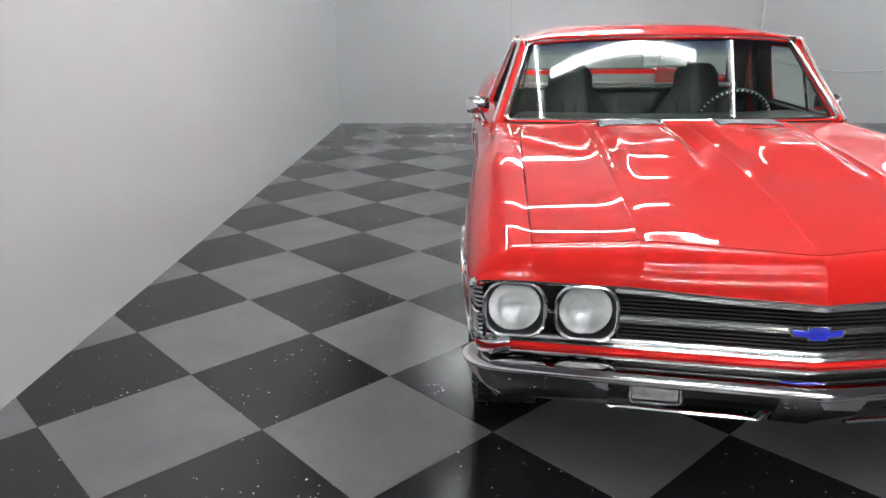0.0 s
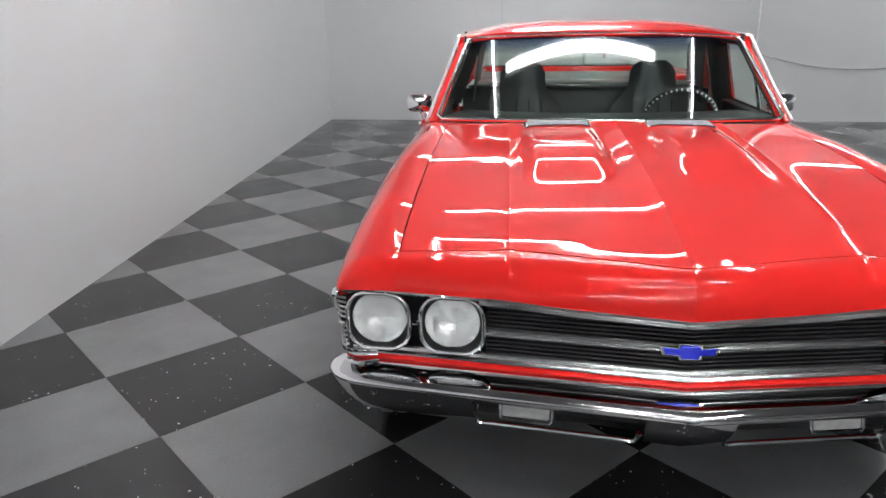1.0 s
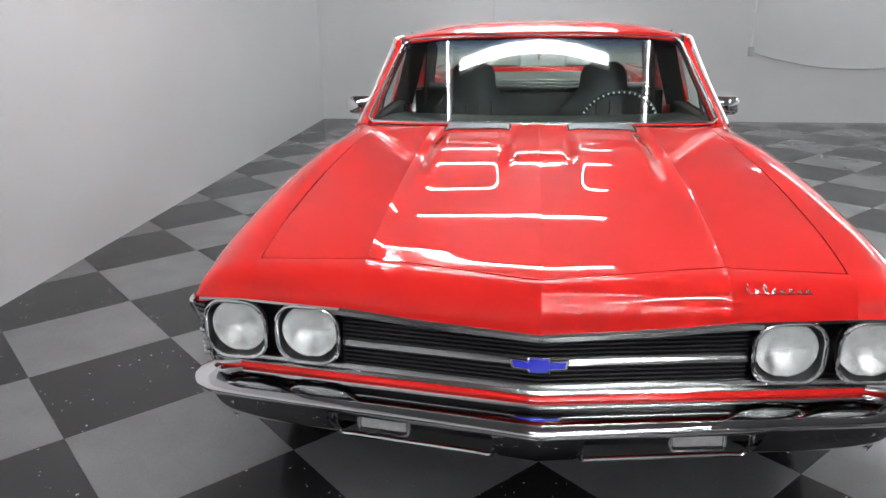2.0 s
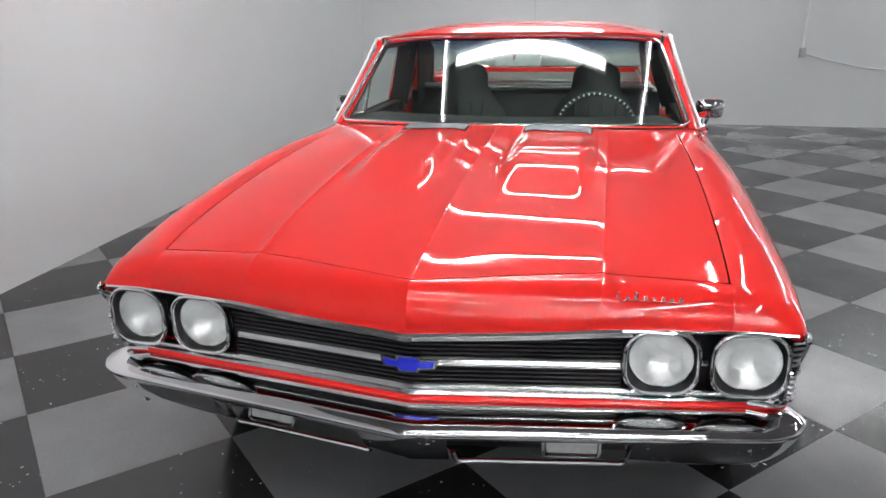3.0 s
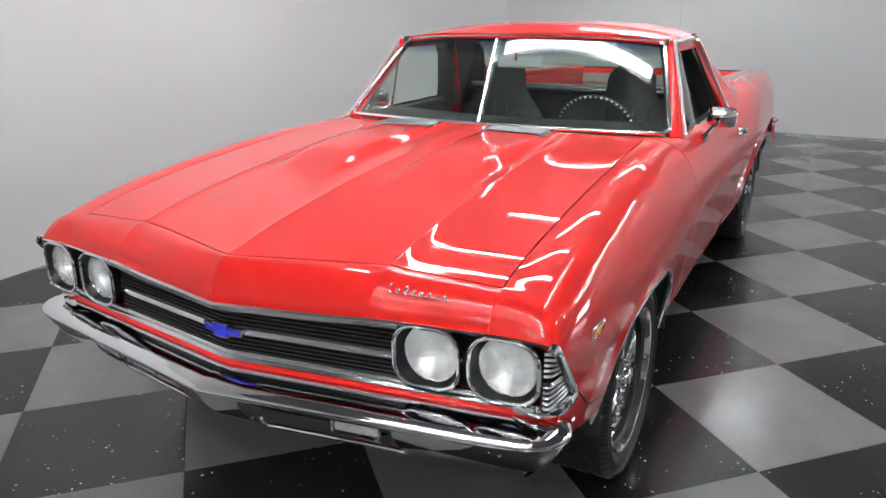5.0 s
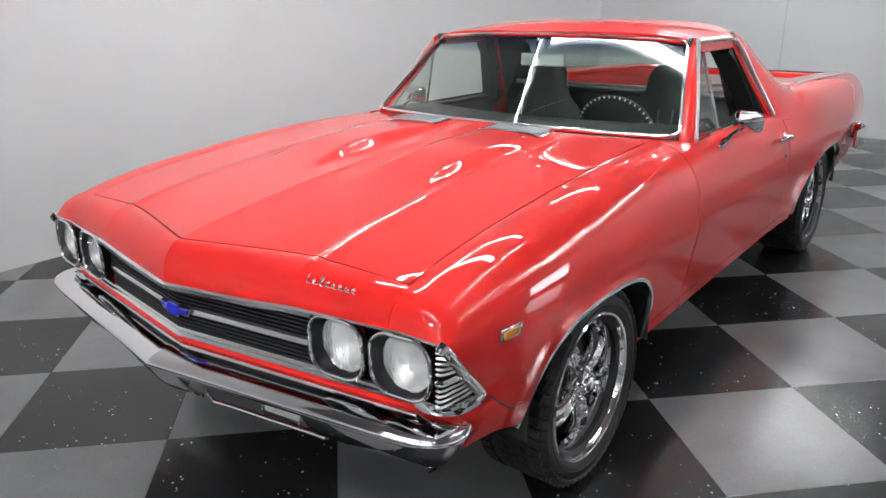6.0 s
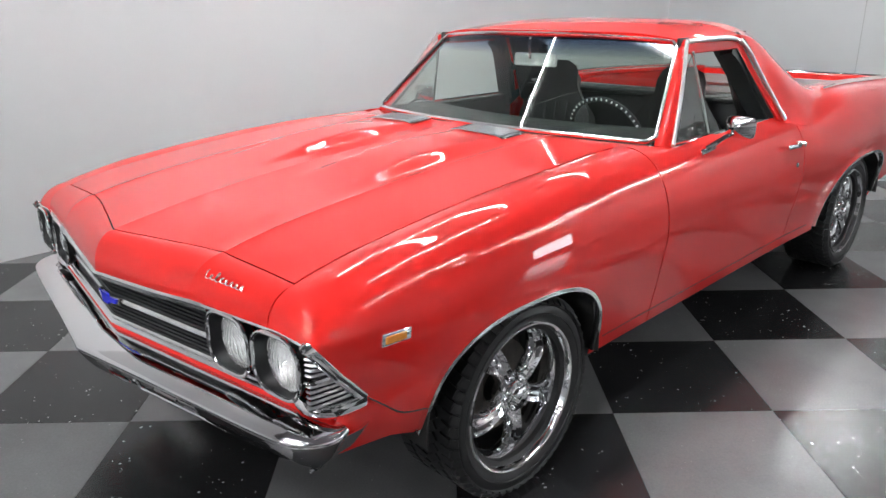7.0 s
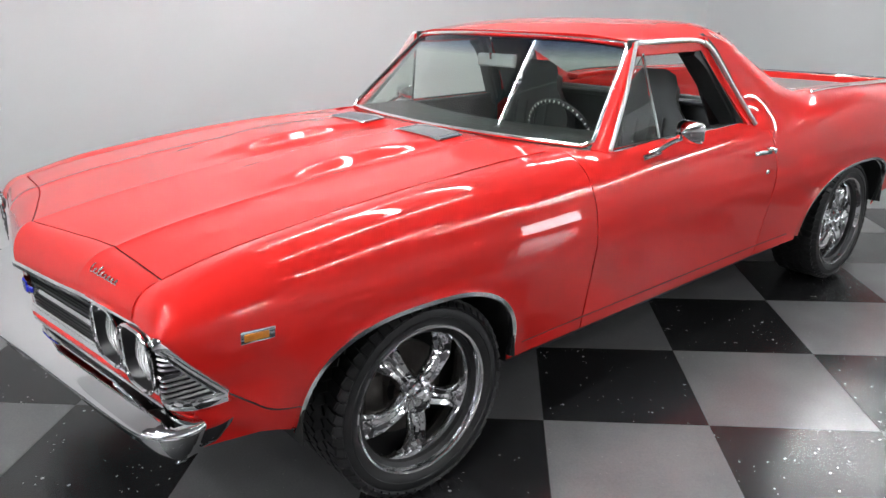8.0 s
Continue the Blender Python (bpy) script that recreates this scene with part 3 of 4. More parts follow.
for sx in (1, -1):
    # windscreen pillar
    def pillar(s, v):
        a, b = Vector(windscreen_at(0.999, s)), Vector((0.828 + (0.690 - 0.828) * s, 1.798 + (2.120 - 1.798) * s, 0.966 + (1.330 - 0.966) * s))
        p = a.lerp(b, v) + Vector((0.6, -0.5, 0.5)) * 0.010 * math.sin(math.pi * v)
        return (sx * p.x, p.y, p.z)
    part("windscreen_pillar", sheet(pillar, steps(-0.02, 1.01, 16), steps(0, 1, 8), 0.03), PAINT, car, "", 60)

    # sail panel from the roof down to the bed rail
    def sail(u, v):
        y, x = 2.785 + 0.655 * u, foot_x(u)
        low = Vector((x + 0.0015, y, crown_at(y, x)))
        rise = Vector((-1.0, 0.0, (crown_at(y, x - 0.002) - crown_at(y, x + 0.002)) / 0.004)).normalized()
        top = SAIL_TOP[int(round(u * (len(SAIL_TOP) - 1)))]
        bend = low + rise * 0.32 * (top - low).length
        p = low.lerp(bend, v).lerp(bend.lerp(top, v), v)
        return (sx * p.x, p.y, p.z)
    part("sail_panel", sheet(sail, [i / 42 for i in range(43)], steps(0, 1, 18), 0.075), PAINT, car, "", 60)

    # roof rail side between pillar and sail
    rail = [(sx * 0.706, 2.085, 1.332), (sx * 0.716, 2.25, 1.333), (sx * 0.717, 2.40, 1.332), (sx * 0.710, 2.52, 1.322), (sx * 0.712, 2.56, 1.300)]
    part("drip_rail", tube(smooth_path(rail, 8), 0.0095, 8), POLISHED, car, "chrome drip rail over the door window")
    door_frame = [(sx * 0.836, 1.795, 0.972), (sx * 0.770, 1.95, 1.145), (sx * 0.704, 2.085, 1.331)]
    part("pillar_moulding", tube(smooth_path(door_frame, 8), 0.0078, 8), POLISHED, car, "chrome moulding up the windscreen pillar")
    back_frame = [(sx * 0.718, 2.540, 1.320), (sx * 0.740, 2.594, 1.27), (sx * 0.790, 2.672, 1.14), (sx * 0.862, 2.786, 0.962)]
    part("window_moulding", tube(smooth_path(back_frame, 8), 0.0095, 8), POLISHED, car, "chrome moulding behind the door window")
    part("header_rail", sweep([(sx * 0.694, y, 1.308) for y in steps(2.09, 2.56, 6)], [(-0.012, 0.024), (0.012, 0.020), (0.020, -0.022), (0.016, -0.026), (-0.012, -0.026)]), PAINT, car)
    part("window_frame", sheet(lambda i, v: (sx * (0.712 + 0.144 * (i / 10) ** 1.25 - 0.006 * v), 2.548 + 0.244 * (i / 10) ** 0.95 - 0.046 * v, 1.318 - 0.356 * (i / 10)), range(11), (0, 0.3, 0.7, 1), 0.01), PAINT, car)
    part("inner_pillar", sweep(smooth_path([(sx * 0.675, 2.52, 1.30), (sx * 0.70, 2.60, 1.23), (sx * 0.76, 2.73, 1.03), (sx * 0.79, 2.79, 0.92)], 6), [(-0.03, 0.06), (0.03, 0.06), (0.03, -0.05), (-0.03, -0.05)], (0, 1, 0.6)), VINYL, car, "black vinyl inner window post")
    # quarter light with its chrome post
    part("quarter_light_post", tube([(sx * 0.802, 2.142, 0.960), (sx * 0.716, 2.112, 1.292)], 0.0075, 8), CHROME, car, "chrome quarter light post")
    part("quarter_light_sill", tube([(sx * 0.842, 1.80, 0.968), (sx * 0.806, 2.14, 0.965)], 0.006, 8), CHROME, car)
    tri = [(1.80, 0.972, 0.836), (2.138, 0.968, 0.800), (2.110, 1.288, 0.715), (2.07, 1.262, 0.722)]
    part("quarter_light", plate([(a, b) for a, b, c in tri], lambda a, b, t: (sx * (0.818 - 0.29 * (b - 0.968) + 0.0 - t), a, b), 0.004), SIDE_GLASS, car, "clear quarter light glass").visible_shadow = False
    part("belt_moulding", tube(smooth_path([(sx * 0.822, y, 0.968) for y in (2.15, 2.4, 2.6, 2.785)], 4), 0.005, 6), CHROME, car)

# pickup bed
rail_z = lambda y: profile(y)[0][0][1]
part("bed_floor", block((1.36, 2.15, 0.03), (0, 4.0, 0.60), 0.004), BLACK, car, "black bed floor")
for sx in (1, -1):
    part("bed_wall", sheet(lambda y, s: (sx * (0.70 - 0.03 * s), y, 0.60 + (top_z(y) - 0.630) * s), steps(2.93, 5.07, 20), (0, 0.5, 1), 0.03), PAINT, car)
    part("bed_liner", sheet(lambda y, s: (sx * (0.668 - 0.012 * s), y, 0.60 + 0.31 * s), steps(2.97, 5.02, 12), (0, 0.5, 1), 0.008), PAINT, car)
    part("bed_rail", sheet(lambda y, s: (sx * (0.66 + (cut_x(y) - 0.655) * s), y, rail_z(y) + 0.004 * math.sin(math.pi * s)), steps(3.38, 5.08, 20), (0, 0.25, 0.5, 0.75, 1), 0.02), PAINT, car)
    part("rail_moulding", tube([(sx * 0.79, 3.43, rail_z(3.43) + 0.006)] + [(sx * cut_x(y), y, rail_z(y) + 0.006) for y in steps(3.5, 5.06, 14)], 0.008, 8), CHROME, car, "chrome bed rail moulding")
part("bed_front_wall", block((1.40, 0.04, 0.42), (0, 2.95, 0.80), 0.006), GREYTRIM, car)
part("bed_front_rail", tube([(-0.70, 2.965, 1.006), (0.70, 2.965, 1.006)], 0.010, 8), BLACK, car)
tailgate = part("tailgate", block((1.50, 0.06, 0.46), (0, 5.06, 0.745), 0.012), PAINT, car)
part("tailgate_liner", block((1.38, 0.012, 0.33), (0, 5.026, 0.770), 0.004), GREYTRIM, tailgate, "pale grey tailgate liner")
for z in (0.70, 0.78, 0.86):
    part("liner_rib", block((1.28, 0.012, 0.02), (0, 5.016, z), 0.004), SATIN, tailgate)
part("tailgate_moulding", tube([(-0.72, 5.06, 0.978), (0.72, 5.06, 0.978)], 0.01, 8), CHROME, tailgate)

# rear window between the sails
rear = [(-0.655, 0.0), (0.655, 0.0), (0.60, 0.30), (-0.60, 0.30)]
part("rear_window", plate(rear, lambda a, b, t: (a, 2.90 - 0.16 * b + t, 1.035 + b), 0.005), SIDE_GLASS, car, "clear rear window").visible_shadow = False
part("rear_window_frame", tube([(a, 2.895 - 0.16 * b, 1.035 + b) for a, b in rear], 0.012, 8, True), BLACK, car)

# grille, lamps and bumper
vee = lambda x: 0.115 * abs(x) / 0.78


def across(half, y0, z, n=40, lift=0.0):
    """A line across the nose, folded back from its middle."""
    return [(x, y0 + vee(x), z + lift * abs(x) / half) for x in steps(-half, half, n + 1)]


grille = part("grille", sweep(across(0.505, 0.055, 0.668), [(0.0, 0.075), (0.0, -0.075), (-0.01, -0.075), (-0.01, 0.075)]), BLACK, car, "black grille with thin horizontal slats")
for k in range(12):
    z = 0.604 + 0.0117 * k
    if abs(z - 0.665) > 0.008:
        part("slat", sweep(across(0.502, 0.022, z, 24), [(0.006, 0.0022), (0.006, -0.0022), (-0.022, -0.0035), (-0.022, 0.0035)]), GRILLE, grille)
for x in (0.17, 0.26, 0.35, 0.44):
    for sx in (1, -1):
        part("grille_post", block((0.004, 0.02, 0.135), (sx * x, 0.036 + vee(x), 0.668)), GRILLE, grille)
part("grille_bar", sweep(across(0.500, 0.010, 0.664), [(0.003, 0.0085), (0.007, 0.002), (0.005, -0.006), (-0.012, -0.007), (-0.012, 0.0085)]), TRIM, grille, "bright chrome bar across the grille")
part("upper_moulding", sweep([(x, lip_y(x) - 0.002, lip_z(abs(x)) - 0.006) for x in steps(-0.52, 0.52, 41)], [(0.000, 0.007), (0.007, 0.002), (0.006, -0.010), (-0.004, -0.013), (-0.008, 0.007)]), TRIM, car, "chrome moulding along the nose edge")
low = across(0.80, 0.010, 0.591, 48)
part("lower_moulding", sweep(low, [(0.001, 0.013), (0.004, 0.009), (0.003, 0.003), (-0.002, 0.001), (0.006, -0.002), (0.010, -0.007), (0.008, -0.012), (0.002, -0.014), (-0.012, -0.014), (-0.014, 0.014)]), TRIM, car, "stepped chrome moulding below the grille")

# badge on the grille bar
badge = part("badge", plate([(-0.096, 0.012), (-0.04, 0.012), (-0.037, 0.024), (0.037, 0.024), (0.04, 0.012), (0.096, 0.012), (0.086, -0.014), (0.037, -0.014), (0.034, -0.025), (-0.034, -0.025), (-0.037, -0.014), (-0.086, -0.014)][::-1], lambda a, b, t: (0.76 * a, -0.006 + vee(a) + t, 0.664 + 0.85 * b), 0.008), CHROME, car, "chrome-edged blue badge")
blue = bmesh.new()
plate([(-0.086, 0.008), (-0.033, 0.008), (-0.03, 0.019), (0.03, 0.019), (0.033, 0.008), (0.086, 0.008), (0.078, -0.010), (0.03, -0.010), (0.027, -0.020), (-0.027, -0.020), (-0.03, -0.010), (-0.078, -0.010)][::-1], lambda a, b, t: (0.76 * a, -0.0095 + vee(a) + t, 0.664 + 0.85 * b), 0.006, blue)
part("badge_enamel", blue, BLUE, badge, "bright blue enamel")


def headlamp(cx, cz, y):
    """Round lamp in a black bowl with a squarish chrome ring."""
    lamp = part("headlamp", sheet(lambda i, s: ring_to_round(i, s, cx, cz, y), range(57), steps(0, 1, 6), 0.003), BLACK, car, "round headlamp in a black bowl with chrome ring")
    ring = [(cx + a, y - 0.012 + slope(cx) * a, cz + b) for a, b in rounded_rect(0.168, 0.156, 0.055, 6)]
    part("lamp_ring", tube(ring, 0.0052, 8, True, up=(0, 1, 0.02)), CHROME, lamp, "squarish chrome ring")
    turn = Matrix.Translation((cx, y - 0.005, cz)) @ pose(0, 0, 0, 0, 0, 90) @ Matrix.Scale(0.97, 4)
    part("retaining_ring", lathe([(0.081, 0.002), (0.081, -0.012), (0.076, -0.016), (0.072, -0.010), (0.072, 0.002)], 40, turn @ pose(0.034, 0, 0)), CHROME, lamp)
    bowl = [(0.074, 0.022), (0.066, 0.034), (0.05, 0.050), (0.03, 0.060), (0.012, 0.063), (0.001, 0.064), (0.001, 0.068), (0.04, 0.062), (0.076, 0.03)]
    part("reflector", lathe(bowl, 40, turn), REFLECTOR, lamp, "silvered reflector")
    lens = [(0.001, -0.002), (0.02, -0.001), (0.04, 0.004), (0.06, 0.013), (0.074, 0.024), (0.074, 0.028), (0.06, 0.018), (0.04, 0.009), (0.02, 0.004), (0.001, 0.003)]
    part("lens", lathe(lens, 40, turn), LAMP_LENS, lamp, "clear fluted glass lens").visible_shadow = False
    return lamp


def slope(cx):
    return math.copysign(0.10, cx)


def ring_to_round(i, s, cx, cz, y):
    out = rounded_rect(0.166, 0.154, 0.054, 13)
    a, b = out[i % 56]
    ang = math.atan2(b, a)
    c, d = 0.072 * math.cos(ang), 0.072 * math.sin(ang)
    return (cx + a * (1 - s) + c * s, y - 0.010 + slope(cx) * a * (1 - s) + 0.038 * s ** 0.7, cz + b * (1 - s) + d * s)


def lamp_lens_mat():
    """Pressed glass with upright flutes: half clear, half shining."""
    m, n, l, b = nodes_of("fluted_lamp_glass")
    b.inputs["Base Color"].default_value = (0.97, 0.975, 0.98, 1)
    b.inputs["Roughness"].default_value = 0.04
    b.inputs["Transmission Weight"].default_value = 0.88
    b.inputs["IOR"].default_value = 1.3
    co, wave, bp = (n.new(k) for k in ("ShaderNodeTexCoord", "ShaderNodeTexNoise", "ShaderNodeBump"))
    wave.inputs["Scale"].default_value, wave.inputs["Detail"].default_value = 26.0, 2.0
    bp.inputs["Strength"].default_value, bp.inputs["Distance"].default_value = 1.0, 0.006
    l.new(co.outputs["Object"], wave.inputs["Vector"])
    flute, mix = n.new("ShaderNodeTexWave"), n.new("ShaderNodeMath")
    flute.inputs["Scale"].default_value = 24.0
    l.new(co.outputs["Object"], flute.inputs["Vector"])
    mix.operation = "MULTIPLY_ADD"
    mix.inputs[1].default_value = 0.10
    l.new(flute.outputs["Fac"], mix.inputs[0])
    l.new(wave.outputs["Fac"], mix.inputs[2])
    l.new(mix.outputs[0], bp.inputs["Height"])
    l.new(bp.outputs[0], b.inputs["Normal"])
    return m


LAMP_LENS = lamp_lens_mat()
for sx in (1, -1):
    headlamp(sx * 0.592, 0.685, 0.083)
    headlamp(sx * 0.788, 0.689, 0.096)
    bezel = part("lamp_bezel", sheet(lambda x, z: (sx * x, 0.060 + vee(x) + 0.02 * ease(0.86, 0.90, x), z), steps(0.495, 0.893, 16), steps(0.592, 0.768, 4), 0.006), BLACK, car, "black lamp surround")
    for x in (0.690, 0.503):
        part("bezel_bar", block((0.030 if x > 0.6 else 0.012, 0.02, 0.014), (sx * x, 0.042 + vee(x), 0.664), 0.003), CHROME, bezel)
    part("brow_moulding", sweep([(sx * x, lip_y(x) - 0.003, 0.765 - 0.0 * x) for x in steps(0.50, 0.885, 12)], circle(0.0055, 6)), CHROME, bezel)
    # ribbed corner
    corner = part("corner_bezel", sheet(lambda s, z: (sx * (0.876 + 0.026 * ease(0, 0.5, s)), 0.118 + (max(front_edge(z), 0.125) + 0.004 - 0.118) * s, z), steps(0, 1, 8), steps(0.590, 0.760, 5), 0.01), BLACK, car, "ribbed chrome corner bezel")
    for k in range(11):
        z = 0.609 + 0.0135 * k
        if abs(z - 0.676) < 0.006:
            continue
        e = front_edge(z)
        part("rib", tube(smooth_path([(sx * 0.878, 0.106, z), (sx * 0.893, 0.113, z), (sx * 0.904, max(e - 0.016, 0.118), z)], 4), 0.0036, 6), SATIN, corner)
    part("corner_bar", tube(smooth_path([(sx * 0.878, 0.104, 0.672), (sx * 0.895, 0.111, 0.673), (sx * 0.905, front_edge(0.672) - 0.01, 0.675)], 4), 0.006, 6), CHROME, corner)
    part("corner_edge", tube(smooth_path([(sx * 0.890, 0.098, 0.764), (sx * 0.907, 0.106, 0.757), (sx * 0.910, 0.162, 0.685), (sx * 0.908, 0.246, 0.588)], 6), 0.014, 8, squash=0.6, up=(sx, 0, 0)), CHROME, corner)
    part("corner_foot", sweep(smooth_path([(sx * 0.800, 0.010 + vee(0.80), 0.585), (sx * 0.86, 0.125, 0.586), (sx * 0.898, 0.160, 0.586), (sx * 0.908, 0.205, 0.585), (sx * 0.908, 0.248, 0.584)], 6), [(-0.006, 0.016), (0.006, 0.016), (0.009, 0.0), (0.006, -0.016), (-0.006, -0.016), (-0.009, 0.0)]), CHROME, corner)
    # amber side lamp and its chrome frame
    marker = part("side_marker", block((0.010, 0.094, 0.034), (0, 0, 0), 0.004, m=pose(sx * 0.932, 0.333, 0.727, -4)), CHROME, car, "chrome-framed amber side lamp")
    part("marker_lens", block((0.008, 0.066, 0.020), (0, 0, 0), 0.003, m=pose(sx * 0.9365, 0.328, 0.727, -4)), AMBER, marker, "amber ribbed lens")

# bumper
HALF = smooth_path([(0.916, 0.180, 0.549), (0.928, 0.147, 0.549), (0.921, 0.107, 0.549), (0.886, 0.067, 0.549), (0.80, 0.037, 0.549), (0.50, -0.014, 0.549), (0.25, -0.054, 0.549), (0.0, -0.097, 0.549)], 8)
RIDGE = [Vector((-p.x, p.y, p.z)) for p in HALF] + HALF[-2::-1]
upper = [(-0.105, 0.0165), (-0.085, 0.0145), (-0.063, 0.0110), (-0.043, 0.0070), (-0.025, 0.0022), (-0.010, -0.0028), (0.000, -0.0070), (0.006, -0.0112), (0.009, -0.016), (0.009, -0.022), (0.004, -0.032), (-0.002, -0.038), (-0.006, -0.030), (-0.014, -0.016), (-0.05, -0.001), (-0.105, 0.009)]
bumper = part("front_bumper", sweep(RIDGE, upper), CHROME, car, "broad polished chrome bumper, pointed in the middle")
lower = [(0.003, -0.033), (-0.010, -0.058), (-0.030, -0.090), (-0.058, -0.122), (-0.096, -0.153), (-0.102, -0.147), (-0.066, -0.116), (-0.038, -0.085), (-0.019, -0.056), (-0.007, -0.033)]


def stretch(a, b):
    return [p for p in RIDGE if a <= p.x <= b and p.y < 0.26]


for a, b in ((-0.95, -0.52), (-0.11, 0.11), (0.52, 0.95)):
    pts = stretch(a, b)
    if a < -0.9:
        pts = [Vector((-0.905, 0.258, 0.549)), Vector((-0.917, 0.222, 0.549))] + pts
    if b > 0.9:
        pts = pts + [Vector((0.917, 0.222, 0.549)), Vector((0.905, 0.258, 0.549))]
    part("bumper_lower", sweep(pts, lower), CHROME, bumper)
for sx in (1, -1):
    xs = steps(0.115, 0.520, 12)
    lip = [(sx * x, -0.095 + 0.1605 * x + 0.096, 0.396) for x in xs]
    lip = [(sx * 0.105, 0.003, 0.43)] + lip + [(sx * 0.532, 0.072, 0.43), (sx * 0.525, 0.048, 0.475)]
    part("bumper_lip", tube(smooth_path(lip, 3), 0.0065, 8), CHROME, bumper)
    lamp = part("parking_lamp", block((0.128, 0.02, 0.044), (0, 0, 0), 0.008, m=pose(sx * 0.395, 0.052, 0.456, -12, 0, sx * 8)), LENS_WHITE, bumper, "clear ribbed parking lamp lens")
    part("lamp_frame", tube([Matrix(pose(sx * 0.395, 0.043, 0.456, -12, 0, sx * 8)) @ Vector((a, 0, b)) for a, b in rounded_rect(0.138, 0.052, 0.012, 3)], 0.004, 6, True, up=(0, 1, 0.02)), CHROME, lamp)
    for x, z in ((0.80, 0.496), (0.63, 0.496)):
        part("bumper_bolt", lathe([(0.001, -0.004), (0.005, -0.003), (0.007, 0.0), (0.007, 0.008), (0.001, 0.008)], 12, Matrix.Translation((sx * x, 0.047 if x > 0.7 else 0.021, z)) @ pose(0, 0, 0, 0, 0, 90)), CHROME, bumper)
part("valance", sweep(across(0.74, 0.085, 0.40), [(0.0, 0.075), (0.0, 0.0), (-0.05, -0.05), (-0.06, -0.05), (-0.02, 0.0), (-0.02, 0.075)]), BLACK, car, "black valance behind the bumper")
part("bumper_gap", sweep(across(0.80, 0.045, 0.50), [(0.0, 0.01), (0.0, -0.01), (-0.05, -0.01), (-0.05, 0.01)]), BLACK, car)
part("engine_bay", block((1.10, 1.25, 0.42), (0, 0.85, 0.58), 0.02), UNDER, car, "black engine bay shell")
part("floor_pan", block((1.70, 1.95, 0.05), (0, 2.24, 0.32), 0.01), UNDER, car, "black underside")
part("rear_floor_pan", block((1.08, 1.9, 0.05), (0, 4.15, 0.36), 0.01), UNDER, car)
for sx in (1, -1):
    part("rear_bumper", sweep(smooth_path([(sx * 0.955, 4.62, 0.585), (sx * 0.962, 4.85, 0.575), (sx * 0.945, 5.06, 0.565), (sx * 0.80, 5.16, 0.56), (0, 5.19, 0.56)], 6), [(-0.012, 0.06), (0.0, 0.055), (0.010, 0.0), (0.0, -0.055), (-0.012, -0.06)] if sx < 0 else [(0.012, 0.06), (0.0, 0.055), (-0.010, 0.0), (0.0, -0.055), (0.012, -0.06)]), CHROME, car, "chrome rear bumper half")

# hood vents and script
for sx in (1, -1):
    x0, x1, y0, y1 = 0.118, 0.382, 1.352, 1.470
    vent = part("hood_vent", sheet(lambda x, y: (sx * x, y + 0.025 * (x - 0.25), hood_z(x, y) + 0.003), steps(x0, x1, 8), steps(y0, y1, 6), 0.004), VENT, hood, "silver hood vent with slats")
    edge = [(x0, y0), (x1, y0), (x1, y1), (x0, y1)]
    path = []
    for (a, b), (c, d) in zip(edge, edge[1:] + edge[:1]):
        path += [(sx * (a + (c - a) * i / 6), b + (d - b) * i / 6 + 0.025 * (a + (c - a) * i / 6 - 0.25), hood_z(a + (c - a) * i / 6, b + (d - b) * i / 6) + 0.005) for i in range(6)]
    part("vent_frame", tube(path, 0.0045, 6, True), CHROME, vent, "chrome frame")
    for k in range(8):
        y = y0 + (y1 - y0) * (k + 0.8) / 8.6
        part("vent_slat", block((x1 - x0 - 0.02, 0.006, 0.006), (0, 0, 0), 0.0015, m=Matrix.Translation((sx * 0.25, y, hood_z(0.25, y) + 0.004)) @ pose(0, 0, 0, 8, 0, sx * 1.4)), VENT, vent)

def on_nose(x, s):
    return Vector(nose_at(x, s)) + Vector((0, -0.002, 0.0025))


script = bmesh.new()
curl = []
for k in range(161):
    u = k / 160
    tall = 0.075 if u < 0.09 or 0.22 < u < 0.38 else 0.036 + 0.008 * math.sin(23 * u)
    turns = 2 * math.pi * 7.5 * u
    curl.append(on_nose(0.486 + 0.150 * u - 0.0075 * math.sin(turns), 0.50 - tall * math.cos(turns) - (tall - 0.036) * 0.8))
tube(curl, 0.0020, 6, bm=script)
part("script_badge", script, CHROME, nose, "small chrome script badge")

